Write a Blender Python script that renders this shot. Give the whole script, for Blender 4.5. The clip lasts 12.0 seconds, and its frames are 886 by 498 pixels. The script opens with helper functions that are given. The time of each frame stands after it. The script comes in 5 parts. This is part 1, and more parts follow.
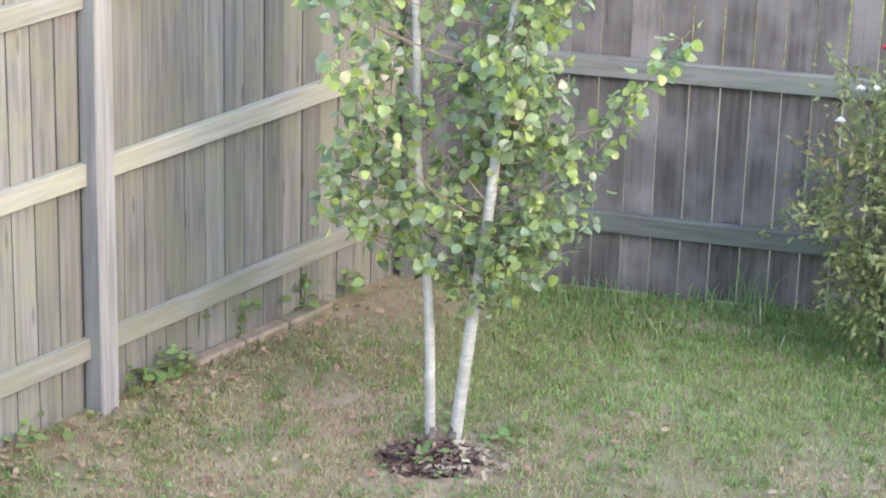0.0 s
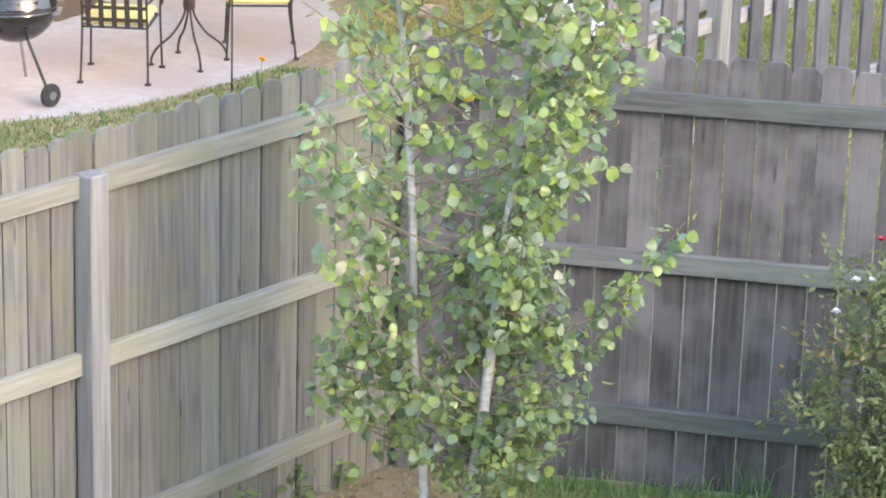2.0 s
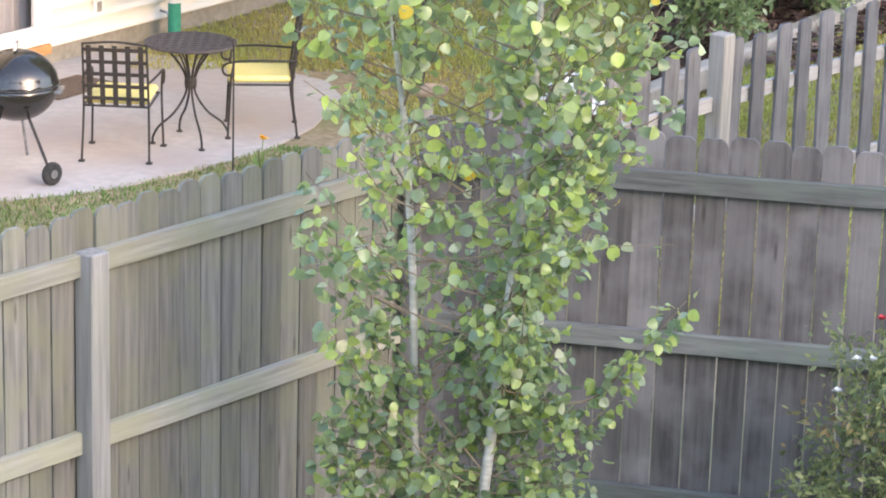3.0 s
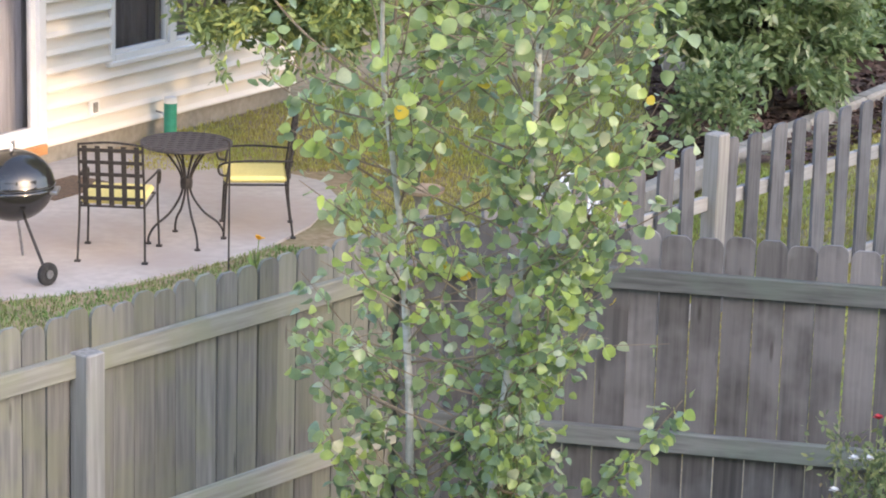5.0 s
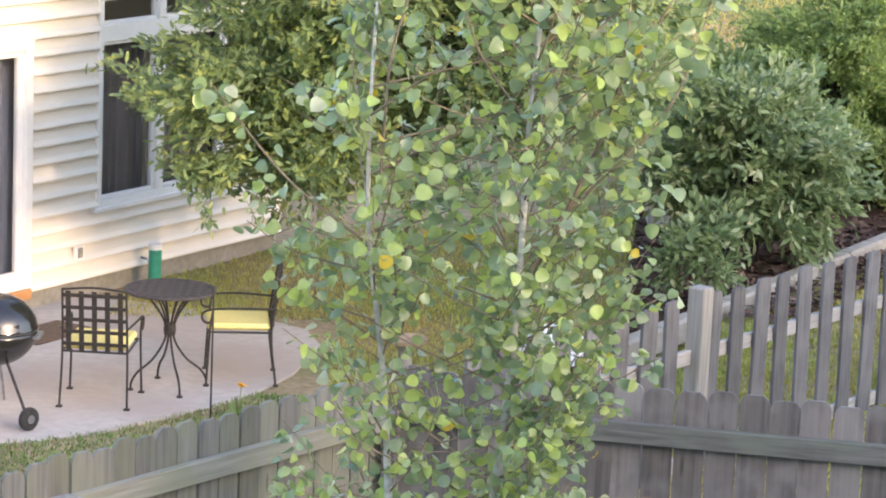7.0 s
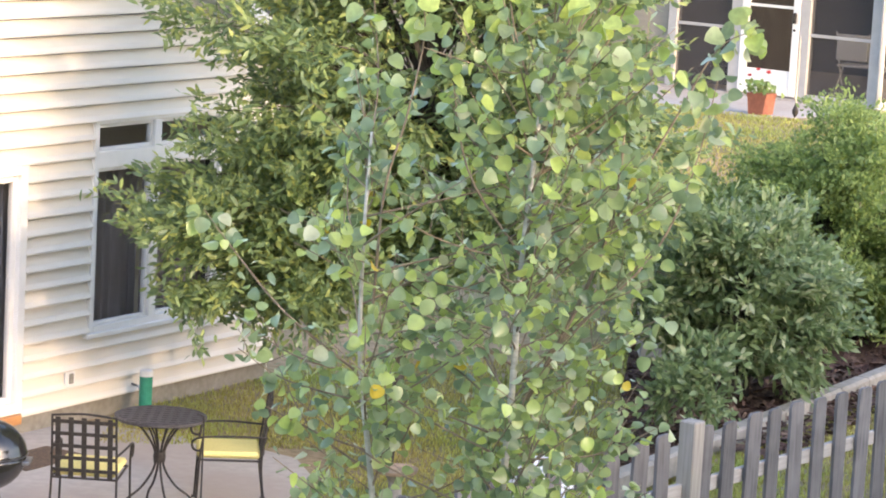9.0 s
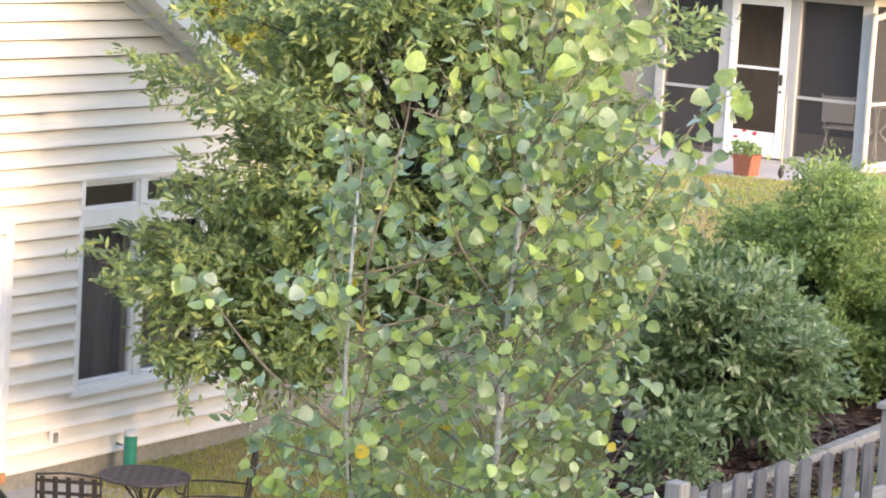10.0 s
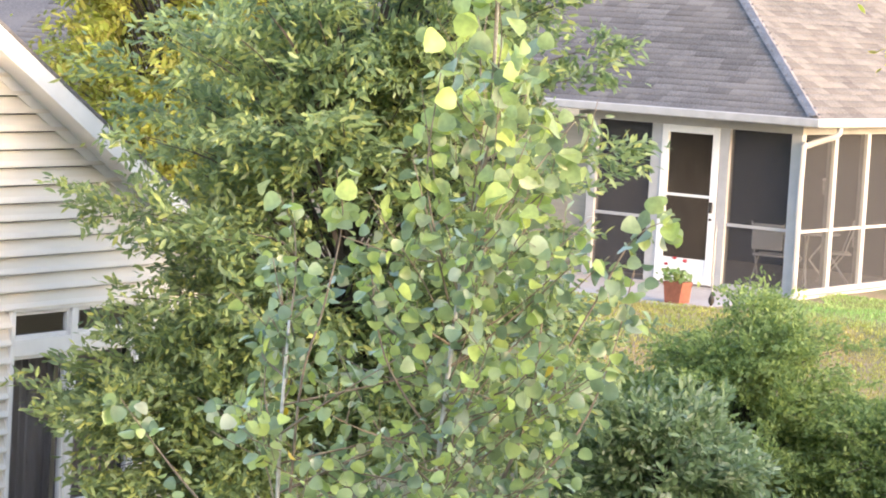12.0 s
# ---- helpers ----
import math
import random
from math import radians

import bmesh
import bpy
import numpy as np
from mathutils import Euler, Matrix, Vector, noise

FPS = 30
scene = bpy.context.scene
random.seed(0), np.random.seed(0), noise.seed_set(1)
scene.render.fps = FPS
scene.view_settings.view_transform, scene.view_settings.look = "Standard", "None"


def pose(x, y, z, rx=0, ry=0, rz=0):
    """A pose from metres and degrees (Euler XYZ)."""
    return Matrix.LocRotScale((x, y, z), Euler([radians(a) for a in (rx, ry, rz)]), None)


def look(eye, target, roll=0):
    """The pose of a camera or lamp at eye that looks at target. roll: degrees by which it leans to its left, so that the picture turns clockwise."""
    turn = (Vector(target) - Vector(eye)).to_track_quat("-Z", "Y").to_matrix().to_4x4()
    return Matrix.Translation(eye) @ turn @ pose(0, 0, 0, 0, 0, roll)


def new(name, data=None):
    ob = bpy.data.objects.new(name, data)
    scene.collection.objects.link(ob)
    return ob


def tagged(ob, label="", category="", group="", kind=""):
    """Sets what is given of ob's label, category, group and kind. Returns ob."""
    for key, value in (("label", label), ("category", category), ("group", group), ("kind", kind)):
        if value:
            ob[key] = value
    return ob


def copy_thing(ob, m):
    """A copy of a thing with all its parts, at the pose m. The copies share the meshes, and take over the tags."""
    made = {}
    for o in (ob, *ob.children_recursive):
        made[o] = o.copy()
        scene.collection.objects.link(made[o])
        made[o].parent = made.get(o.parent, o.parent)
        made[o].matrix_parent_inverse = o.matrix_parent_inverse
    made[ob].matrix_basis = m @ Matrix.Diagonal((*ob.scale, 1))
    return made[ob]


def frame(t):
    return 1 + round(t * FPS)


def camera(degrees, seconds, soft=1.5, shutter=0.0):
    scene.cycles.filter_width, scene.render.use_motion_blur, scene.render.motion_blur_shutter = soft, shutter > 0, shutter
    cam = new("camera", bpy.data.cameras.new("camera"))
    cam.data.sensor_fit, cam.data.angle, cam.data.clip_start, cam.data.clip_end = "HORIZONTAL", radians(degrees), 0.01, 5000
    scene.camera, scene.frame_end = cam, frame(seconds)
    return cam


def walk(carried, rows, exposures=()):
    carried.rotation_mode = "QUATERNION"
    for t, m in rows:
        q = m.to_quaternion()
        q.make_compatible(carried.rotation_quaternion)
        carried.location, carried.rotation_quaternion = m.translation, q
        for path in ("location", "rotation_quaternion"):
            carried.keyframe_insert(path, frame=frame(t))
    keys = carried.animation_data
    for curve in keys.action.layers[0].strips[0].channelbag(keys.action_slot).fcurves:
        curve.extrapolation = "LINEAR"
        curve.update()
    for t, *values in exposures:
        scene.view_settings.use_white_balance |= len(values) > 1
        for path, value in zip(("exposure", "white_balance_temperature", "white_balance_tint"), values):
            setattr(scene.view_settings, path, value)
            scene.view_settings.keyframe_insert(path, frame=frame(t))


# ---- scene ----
cam = camera(18.0, 12.0, soft=1.9)
EYE = 4.70
# seconds, then the turn of the camera: rx, ry, rz in degrees
ROWS = [
    (0.0, 67.825, -1.500, 0.614),
    (0.5, 68.524, -1.383, 0.677),
    (1.0, 69.748, -1.478, 0.690),
    (1.5, 70.779, -1.375, 0.593),
    (2.0, 71.725, -1.590, 0.555),
    (2.5, 72.554, -1.686, 0.568),
    (3.0, 73.335, -1.626, 0.583),
    (3.2, 73.566, -1.704, 0.600),
    (5.0, 75.380, -1.571, 0.475),
    (5.5, 75.918, -2.165, 0.252),
    (6.0, 76.567, -2.562, 0.180),
    (6.5, 77.440, -2.427, 0.154),
    (7.0, 78.461, -2.407, 0.325),
    (7.2, 78.709, -2.507, 0.389),
    (8.8, 80.848, -3.327, 0.337),
    (9.0, 81.133, -3.139, 0.294),
    (9.5, 81.791, -3.419, 0.161),
    (10.0, 82.379, -3.382, 0.033),
    (10.5, 82.994, -3.643, -0.317),
    (11.0, 83.665, -3.674, -1.011),
    (11.5, 84.392, -3.654, -1.369),
    (12.0, 85.086, -3.346, -1.386),
]
walk(cam, [(t, pose(0, 0, EYE, rx, ry, rz)) for t, rx, ry, rz in ROWS],
     exposures=((0.0, 3.38), (1.5, 3.22), (3.2, 2.92), (5.0, 2.70), (7.0, 2.65), (9.5, 2.60), (12.0, 2.68)))

# ---- light: low warm evening sun from the right, an added unseen block there shades the yard ----
SUN_FROM = Vector((0.68, -0.72, 0.26)).normalized()
sun = new("sun", bpy.data.lights.new("sun", "SUN"))
sun.data.energy, sun.data.angle, sun.data.color = 0.44, radians(3.0), (1.0, 0.74, 0.46)
sun.matrix_world = look((20, -30, 20), Vector((20, -30, 20)) - SUN_FROM)
world = bpy.data.worlds.new("sky")
scene.world = world
world.use_nodes = True
wn = world.node_tree
sky = wn.nodes.new("ShaderNodeTexSky")
sky.sky_type, sky.sun_disc = "NISHITA", False
sky.sun_elevation, sky.sun_rotation = math.asin(SUN_FROM.z), math.atan2(SUN_FROM.x, SUN_FROM.y)
sky.dust_density, sky.air_density = 2.0, 1.0
wn.links.new(sky.outputs[0], wn.nodes["Background"].inputs[0])
wn.nodes["Background"].inputs[1].default_value = 0.15
scene.view_settings.use_white_balance = True
scene.view_settings.white_balance_temperature = 6620
scene.view_settings.white_balance_tint = 19


# ---- materials ----
def mat(name, c1, c2, scale=8.0, rough=0.7, bump=0.2, stretch=(1, 1, 1), c3=None, big=0.0, big_scale=1.2,
        metal=0.0, rand=0.0, island=False, spec=0.4, trans=0.0, detail=6.0, bump_scale=None):
    """A surface of two tones mixed by fine noise, with a third tone in large soft patches."""
    m = bpy.data.materials.new(name)
    m.use_nodes = True
    nt = m.node_tree
    N, K = nt.nodes, nt.links
    b = N["Principled BSDF"]
    b.inputs["Roughness"].default_value = rough
    b.inputs["Metallic"].default_value = metal
    b.inputs["Specular IOR Level"].default_value = spec
    tc = N.new("ShaderNodeTexCoord")
    mp = N.new("ShaderNodeMapping")
    mp.inputs["Scale"].default_value = stretch
    K.new(tc.outputs["Object"], mp.inputs[0])
    info = N.new("ShaderNodeObjectInfo")
    off = N.new("ShaderNodeVectorMath")
    off.operation = "MULTIPLY_ADD"
    comb = N.new("ShaderNodeCombineXYZ")
    for i in range(3):
        K.new(info.outputs["Random"], comb.inputs[i])
    off.inputs[1].default_value = (37.0, 19.0, 53.0)
    K.new(comb.outputs[0], off.inputs[0])
    K.new(mp.outputs[0], off.inputs[2])
    n1 = N.new("ShaderNodeTexNoise")
    n1.inputs["Scale"].default_value, n1.inputs["Detail"].default_value = scale, detail
    K.new(off.outputs[0], n1.inputs["Vector"])
    r1 = N.new("ShaderNodeMapRange")
    r1.inputs[1].default_value, r1.inputs[2].default_value = 0.36, 0.64
    K.new(n1.outputs[0], r1.inputs[0])
    mix = N.new("ShaderNodeMix")
    mix.data_type = "RGBA"
    mix.inputs[6].default_value, mix.inputs[7].default_value = (*c1, 1), (*c2, 1)
    K.new(r1.outputs[0], mix.inputs[0])
    col = mix.outputs[2]
    if c3:
        n2 = N.new("ShaderNodeTexNoise")
        n2.inputs["Scale"].default_value, n2.inputs["Detail"].default_value = big_scale, 3.0
        if rand and not island:
            shift = N.new("ShaderNodeVectorMath")
            shift.operation = "MULTIPLY_ADD"
            shift.inputs[1].default_value = (37.0, 19.0, 53.0)
            K.new(comb.outputs[0], shift.inputs[0])
            K.new(tc.outputs["Object"], shift.inputs[2])
            K.new(shift.outputs[0], n2.inputs["Vector"])
        else:
            K.new(tc.outputs["Object"], n2.inputs["Vector"])
        r2 = N.new("ShaderNodeMapRange")
        r2.inputs[1].default_value, r2.inputs[2].default_value = 0.42, 0.62
        r2.inputs[4].default_value = big
        K.new(n2.outputs[0], r2.inputs[0])
        mx = N.new("ShaderNodeMix")
        mx.data_type = "RGBA"
        mx.inputs[7].default_value = (*c3, 1)
        K.new(col, mx.inputs[6])
        K.new(r2.outputs[0], mx.inputs[0])
        col = mx.outputs[2]
    if rand:
        hv = N.new("ShaderNodeHueSaturation")
        rr = N.new("ShaderNodeMapRange")
        rr.inputs[3].default_value, rr.inputs[4].default_value = 1 - rand, 1 + rand
        if island:
            geo = N.new("ShaderNodeNewGeometry")
            K.new(geo.outputs["Random Per Island"], rr.inputs[0])
            hr = N.new("ShaderNodeMapRange")
            hr.inputs[3].default_value, hr.inputs[4].default_value = 0.475, 0.515
            K.new(geo.outputs["Random Per Island"], hr.inputs[0])
            K.new(hr.outputs[0], hv.inputs["Hue"])
        else:
            K.new(info.outputs["Random"], rr.inputs[0])
        K.new(rr.outputs[0], hv.inputs["Value"])
        K.new(col, hv.inputs["Color"])
        col = hv.outputs[0]
    K.new(col, b.inputs["Base Color"])
    if bump:
        bp = N.new("ShaderNodeBump")
        bp.inputs["Strength"].default_value = bump
        bp.inputs["Distance"].default_value = 0.01
        K.new(n1.outputs[0], bp.inputs["Height"])
        K.new(bp.outputs[0], b.inputs["Normal"])
    if trans:
        t = N.new("ShaderNodeBsdfTranslucent")
        hs = N.new("ShaderNodeHueSaturation")
        hs.inputs["Hue"].default_value, hs.inputs["Saturation"].default_value = 0.475, 1.15
        hs.inputs["Value"].default_value = 1.5
        K.new(col, hs.inputs["Color"])
        K.new(hs.outputs[0], t.inputs[0])
        ms = N.new("ShaderNodeMixShader")
        ms.inputs[0].default_value = trans
        K.new(b.outputs[0], ms.inputs[1])
        K.new(t.outputs[0], ms.inputs[2])
        K.new(ms.outputs[0], N["Material Output"].inputs[0])
    return m


def weathered(name, c1, c2, algae, amount, knot=0.5, grain=(5, 5, 0.42)):
    """Grey weathered boards: long grain, knots, soft green or pale stains."""
    m = mat(name, c1, c2, 9.0, 0.9, 0.5, grain, algae, amount, 4.5, rand=0.21, spec=0.15)
    N, K = m.node_tree.nodes, m.node_tree.links
    b = N["Principled BSDF"]
    src = b.inputs["Base Color"].links[0].from_socket
    vec = [n for n in N if n.type == "VECT_MATH"][0].outputs[0]
    mp = N.new("ShaderNodeMapping")
    mp.inputs["Scale"].default_value = (2.2, 2.2, 7.0)
    K.new(vec, mp.inputs[0])
    vo = N.new("ShaderNodeTexVoronoi")
    vo.inputs["Scale"].default_value = 1.0
    K.new(mp.outputs[0], vo.inputs["Vector"])
    r = N.new("ShaderNodeMapRange")
    r.inputs[1].default_value, r.inputs[2].default_value = 0.10, 0.04
    r.inputs[4].default_value = knot
    K.new(vo.outputs["Distance"], r.inputs[0])
    dark = N.new("ShaderNodeMix")
    dark.data_type = "RGBA"
    dark.inputs[7].default_value = (0.035, 0.028, 0.024, 1)
    K.new(src, dark.inputs[6])
    K.new(r.outputs[0], dark.inputs[0])
    K.new(dark.outputs[2], b.inputs["Base Color"])
    return m


def leafy_mat(name, tones, rough=0.4, spec=0.5, trans=0.4, single=False):
    """Leaves whose tone differs from leaf to leaf, with paler veins, and through which light shines."""
    m = bpy.data.materials.new(name)
    m.use_nodes = True
    N, K = m.node_tree.nodes, m.node_tree.links
    b = N["Principled BSDF"]
    b.inputs["Roughness"].default_value, b.inputs["Specular IOR Level"].default_value = rough, spec
    ramp = N.new("ShaderNodeValToRGB")
    el = ramp.color_ramp.elements
    for i, (at, c) in enumerate(tones):
        e = el[i] if i < 2 else el.new(at)
        e.position, e.color = at, (*c, 1)
    if single:
        K.new(N.new("ShaderNodeObjectInfo").outputs["Random"], ramp.inputs[0])
    else:
        K.new(N.new("ShaderNodeNewGeometry").outputs["Random Per Island"], ramp.inputs[0])
    tc, nz, r = N.new("ShaderNodeTexCoord"), N.new("ShaderNodeTexNoise"), N.new("ShaderNodeMapRange")
    nz.inputs["Scale"].default_value, nz.inputs["Detail"].default_value = (3.0 if single else 22.0), 3.0
    r.inputs[1].default_value, r.inputs[2].default_value = 0.3, 0.7
    r.inputs[3].default_value, r.inputs[4].default_value = 0.84, 1.16
    hv = N.new("ShaderNodeHueSaturation")
    K.new(tc.outputs["Object"], nz.inputs["Vector"])
    K.new(nz.outputs[0], r.inputs[0])
    K.new(r.outputs[0], hv.inputs["Value"])
    K.new(ramp.outputs[0], hv.inputs["Color"])
    K.new(hv.outputs[0], b.inputs["Base Color"])
    t, hs, ms = N.new("ShaderNodeBsdfTranslucent"), N.new("ShaderNodeHueSaturation"), N.new("ShaderNodeMixShader")
    hs.inputs["Hue"].default_value, hs.inputs["Saturation"].default_value, hs.inputs["Value"].default_value = 0.485, 1.05, 1.4
    K.new(hv.outputs[0], hs.inputs["Color"])
    K.new(hs.outputs[0], t.inputs[0])
    ms.inputs[0].default_value = trans
    K.new(b.outputs[0], ms.inputs[1])
    K.new(t.outputs[0], ms.inputs[2])
    K.new(ms.outputs[0], N["Material Output"].inputs[0])
    return m


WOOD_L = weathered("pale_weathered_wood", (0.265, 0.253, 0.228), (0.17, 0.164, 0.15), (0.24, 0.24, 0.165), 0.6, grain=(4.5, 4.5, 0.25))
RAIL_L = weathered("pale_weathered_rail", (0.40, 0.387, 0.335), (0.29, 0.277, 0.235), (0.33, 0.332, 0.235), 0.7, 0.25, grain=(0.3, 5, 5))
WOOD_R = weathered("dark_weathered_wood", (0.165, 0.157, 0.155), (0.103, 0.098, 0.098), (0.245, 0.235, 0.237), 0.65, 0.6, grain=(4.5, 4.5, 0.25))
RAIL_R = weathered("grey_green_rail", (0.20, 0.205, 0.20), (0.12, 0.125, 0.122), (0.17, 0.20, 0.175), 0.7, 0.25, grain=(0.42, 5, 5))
POST = weathered("grey_post_wood", (0.37, 0.362, 0.345), (0.255, 0.248, 0.238), (0.31, 0.31, 0.27), 0.5, 0.5, grain=(5, 5, 0.25))
PICKET = weathered("picket_wood", (0.140, 0.142, 0.150), (0.085, 0.086, 0.091), (0.17, 0.172, 0.18), 0.5, grain=(5, 5, 0.3))
RAIL_P = weathered("pale_picket_rail", (0.33, 0.325, 0.315), (0.24, 0.237, 0.23), (0.28, 0.278, 0.265), 0.5, 0.1, grain=(0.42, 5, 5))
GROUND = mat("soil_and_turf", (0.255, 0.20, 0.12), (0.36, 0.285, 0.195), 14.0, 0.95, 0.7, c3=(0.15, 0.18, 0.08), big=0.6, big_scale=0.9, spec=0.1)
GRASS = mat("grass_blades", (0.20, 0.37, 0.115), (0.28, 0.44, 0.155), 2.0, 0.55, 0, c3=(0.40, 0.41, 0.18), big=0.55, big_scale=0.9, rand=0.35, island=True, trans=0.35)
# yellowed lawn tone with low sunlight put into the blade colour
GRASS_SUNNY = mat("sun_toned_blades", (0.26, 0.33, 0.09), (0.36, 0.38, 0.11), 2.0, 0.6, 0, c3=(0.46, 0.39, 0.14), big=0.6, big_scale=0.7, rand=0.3, island=True, trans=0.35)
GRASS_DRY = mat("dry_grass_blades", (0.55, 0.44, 0.28), (0.40, 0.36, 0.18), 2.0, 0.7, 0, rand=0.3, island=True, trans=0.3)
GRASS_LONG = mat("long_green_blades", (0.14, 0.27, 0.10), (0.20, 0.34, 0.13), 2.0, 0.5, 0, rand=0.35, island=True, trans=0.35)
GRASS_OLIVE = mat("olive_blades", (0.19, 0.29, 0.10), (0.27, 0.34, 0.13), 2.0, 0.55, 0, rand=0.35, island=True, trans=0.35)
SEEDHEAD = mat("pale_seedheads", (0.46, 0.47, 0.33), (0.36, 0.38, 0.24), 4.0, 0.7, 0, rand=0.25, island=True, trans=0.3)
# darker green than the lawn: the verge's shade is painted into the blades
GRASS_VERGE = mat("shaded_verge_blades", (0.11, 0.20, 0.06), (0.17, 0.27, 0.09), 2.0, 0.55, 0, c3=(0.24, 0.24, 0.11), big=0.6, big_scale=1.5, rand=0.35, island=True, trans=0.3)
MULCH = mat("mulch", (0.10, 0.062, 0.048), (0.045, 0.03, 0.025), 30, 0.95, 0.9, spec=0.1)
# bed chips, darker than the ring's: shade below the shrubs is in the colour
CHIP = mat("bark_chips", (0.15, 0.10, 0.08), (0.07, 0.048, 0.04), 30, 0.9, 0.4, rand=0.4, island=True, spec=0.15)
CHIP_RING = mat("ring_chips", (0.19, 0.12, 0.095), (0.085, 0.058, 0.048), 30, 0.9, 0.4, rand=0.4, island=True, spec=0.15)
SHINGLE_CAP = mat("hip_shingle", (0.25, 0.245, 0.255), (0.19, 0.187, 0.195), 40, 0.95, 0.4, rand=0.12, spec=0.15)
STRAW = mat("pale_clippings", (0.42, 0.36, 0.26), (0.28, 0.22, 0.15), 10, 0.9, 0, rand=0.3, island=True)
DEADLEAF = mat("dead_leaf", (0.30, 0.19, 0.125), (0.40, 0.30, 0.21), 12, 0.8, 0.2, rand=0.3, island=True, trans=0.2)
STONE = mat("edging_stone", (0.40, 0.30, 0.22), (0.26, 0.20, 0.15), 16, 0.95, 0.7, c3=(0.2, 0.19, 0.12), big=0.6, big_scale=5, spec=0.15)
ASPEN_BARK = mat("white_aspen_bark", (0.64, 0.63, 0.59), (0.45, 0.44, 0.40), 7, 0.75, 0.25, (3, 3, 9), (0.40, 0.39, 0.33), 0.7, 9.0, spec=0.2)
BASE_BARK = mat("rough_base_bark", (0.30, 0.27, 0.22), (0.13, 0.11, 0.09), 40, 0.9, 0.8, spec=0.2)
LEADER = mat("young_grey_bark", (0.42, 0.39, 0.31), (0.30, 0.265, 0.20), 12, 0.7, 0.2, (3, 3, 9))
TWIG = mat("aspen_twig", (0.30, 0.24, 0.17), (0.19, 0.14, 0.10), 20, 0.7, 0.2)
# the palest tone near the end paints silvery undersides and sky glints as leaf colour
ASPEN_LEAF = leafy_mat("aspen_leaf", ((0.0, (0.165, 0.235, 0.135)), (0.35, (0.24, 0.32, 0.16)), (0.64, (0.315, 0.40, 0.16)), (0.85, (0.385, 0.485, 0.14)), (0.94, (0.44, 0.56, 0.15)), (0.96, (0.47, 0.53, 0.37)), (1.0, (0.40, 0.40, 0.22))), 0.30, 0.75, 0.36)
ASPEN_LEAF_ONE = leafy_mat("young_aspen_leaf", ((0.0, (0.18, 0.24, 0.14)), (0.3, (0.28, 0.35, 0.15)), (0.75, (0.34, 0.43, 0.14)), (1.0, (0.44, 0.54, 0.14))), 0.36, 0.6, 0.36, True)
YELLOW_LEAF = mat("yellow_leaf", (0.58, 0.46, 0.06), (0.48, 0.40, 0.07), 14, 0.5, 0.05, trans=0.4)
OAK_BARK = mat("brown_bark", (0.10, 0.088, 0.075), (0.05, 0.044, 0.038), 18, 0.95, 0.9, (1, 1, 0.3))
OAK_LEAF = leafy_mat("narrow_oak_leaf", ((0.0, (0.12, 0.185, 0.10)), (0.45, (0.18, 0.26, 0.12)), (0.8, (0.25, 0.335, 0.13)), (1.0, (0.38, 0.425, 0.14))), 0.42, 0.5, 0.45)
SHRUB_LEAF = leafy_mat("long_shrub_leaf", ((0.0, (0.115, 0.175, 0.08)), (0.5, (0.175, 0.25, 0.11)), (0.85, (0.25, 0.33, 0.15)), (1.0, (0.42, 0.46, 0.29))), 0.36, 0.6, 0.38)
HEDGE_LEAF = leafy_mat("fine_green_leaf", ((0.0, (0.155, 0.23, 0.085)), (0.5, (0.22, 0.305, 0.105)), (1.0, (0.32, 0.40, 0.125))), 0.5, 0.4, 0.45)
ROSE_LEAF = leafy_mat("rose_leaf", ((0.0, (0.14, 0.185, 0.085)), (0.6, (0.21, 0.26, 0.11)), (1.0, (0.33, 0.34, 0.15))), 0.45, 0.4, 0.34)
ROSE_TIP = mat("reddish_young_leaf", (0.25, 0.24, 0.10), (0.24, 0.18, 0.09), 9, 0.45, 0.05, rand=0.3, island=True, trans=0.3)
WEED = mat("broad_weed_leaf", (0.17, 0.27, 0.10), (0.25, 0.35, 0.13), 9, 0.5, 0.05, rand=0.3, island=True, trans=0.35)
WHITE_PETAL = mat("white_petal", (0.82, 0.80, 0.76), (0.74, 0.72, 0.68), 20, 0.6, 0.05)
RED_PETAL = mat("red_petal", (0.55, 0.05, 0.06), (0.45, 0.04, 0.05), 20, 0.6, 0.05)
ORANGE_PETAL = mat("orange_petal", (0.88, 0.52, 0.06), (0.82, 0.44, 0.05), 20, 0.6, 0.05)
SIDING = mat("vinyl_siding", (0.74, 0.70, 0.63), (0.70, 0.66, 0.59), 3.0, 0.55, 0.06, (0.3, 1, 6), (0.66, 0.62, 0.55), 0.4, 1.5, rand=0.03)
TRIM = mat("white_trim", (0.80, 0.79, 0.77), (0.75, 0.74, 0.72), 6, 0.5, 0.05, c3=(0.68, 0.67, 0.64), big=0.4, big_scale=2)
# white trim darkened for the far porch, whose shade is put into the colour
TRIM_FAR = mat("shade_toned_white_trim", (0.43, 0.425, 0.42), (0.37, 0.365, 0.36), 6, 0.55, 0.05, c3=(0.40, 0.395, 0.38), big=0.4, big_scale=2)
# yellower than the other leaves: the sun on them is put into the colour
GOLD_LEAF = mat("yellow_green_leaf", (0.25, 0.30, 0.07), (0.33, 0.35, 0.09), 6, 0.5, 0.05, rand=0.4, island=True, trans=0.45)
TAN_WALL = mat("tan_wall", (0.30, 0.27, 0.22), (0.26, 0.235, 0.19), 3.0, 0.7, 0.1, (0.3, 1, 6))
FOUNDATION = mat("concrete_foundation", (0.33, 0.31, 0.28), (0.25, 0.235, 0.21), 14, 0.95, 0.4, c3=(0.2, 0.19, 0.16), big=0.5, big_scale=1.5)
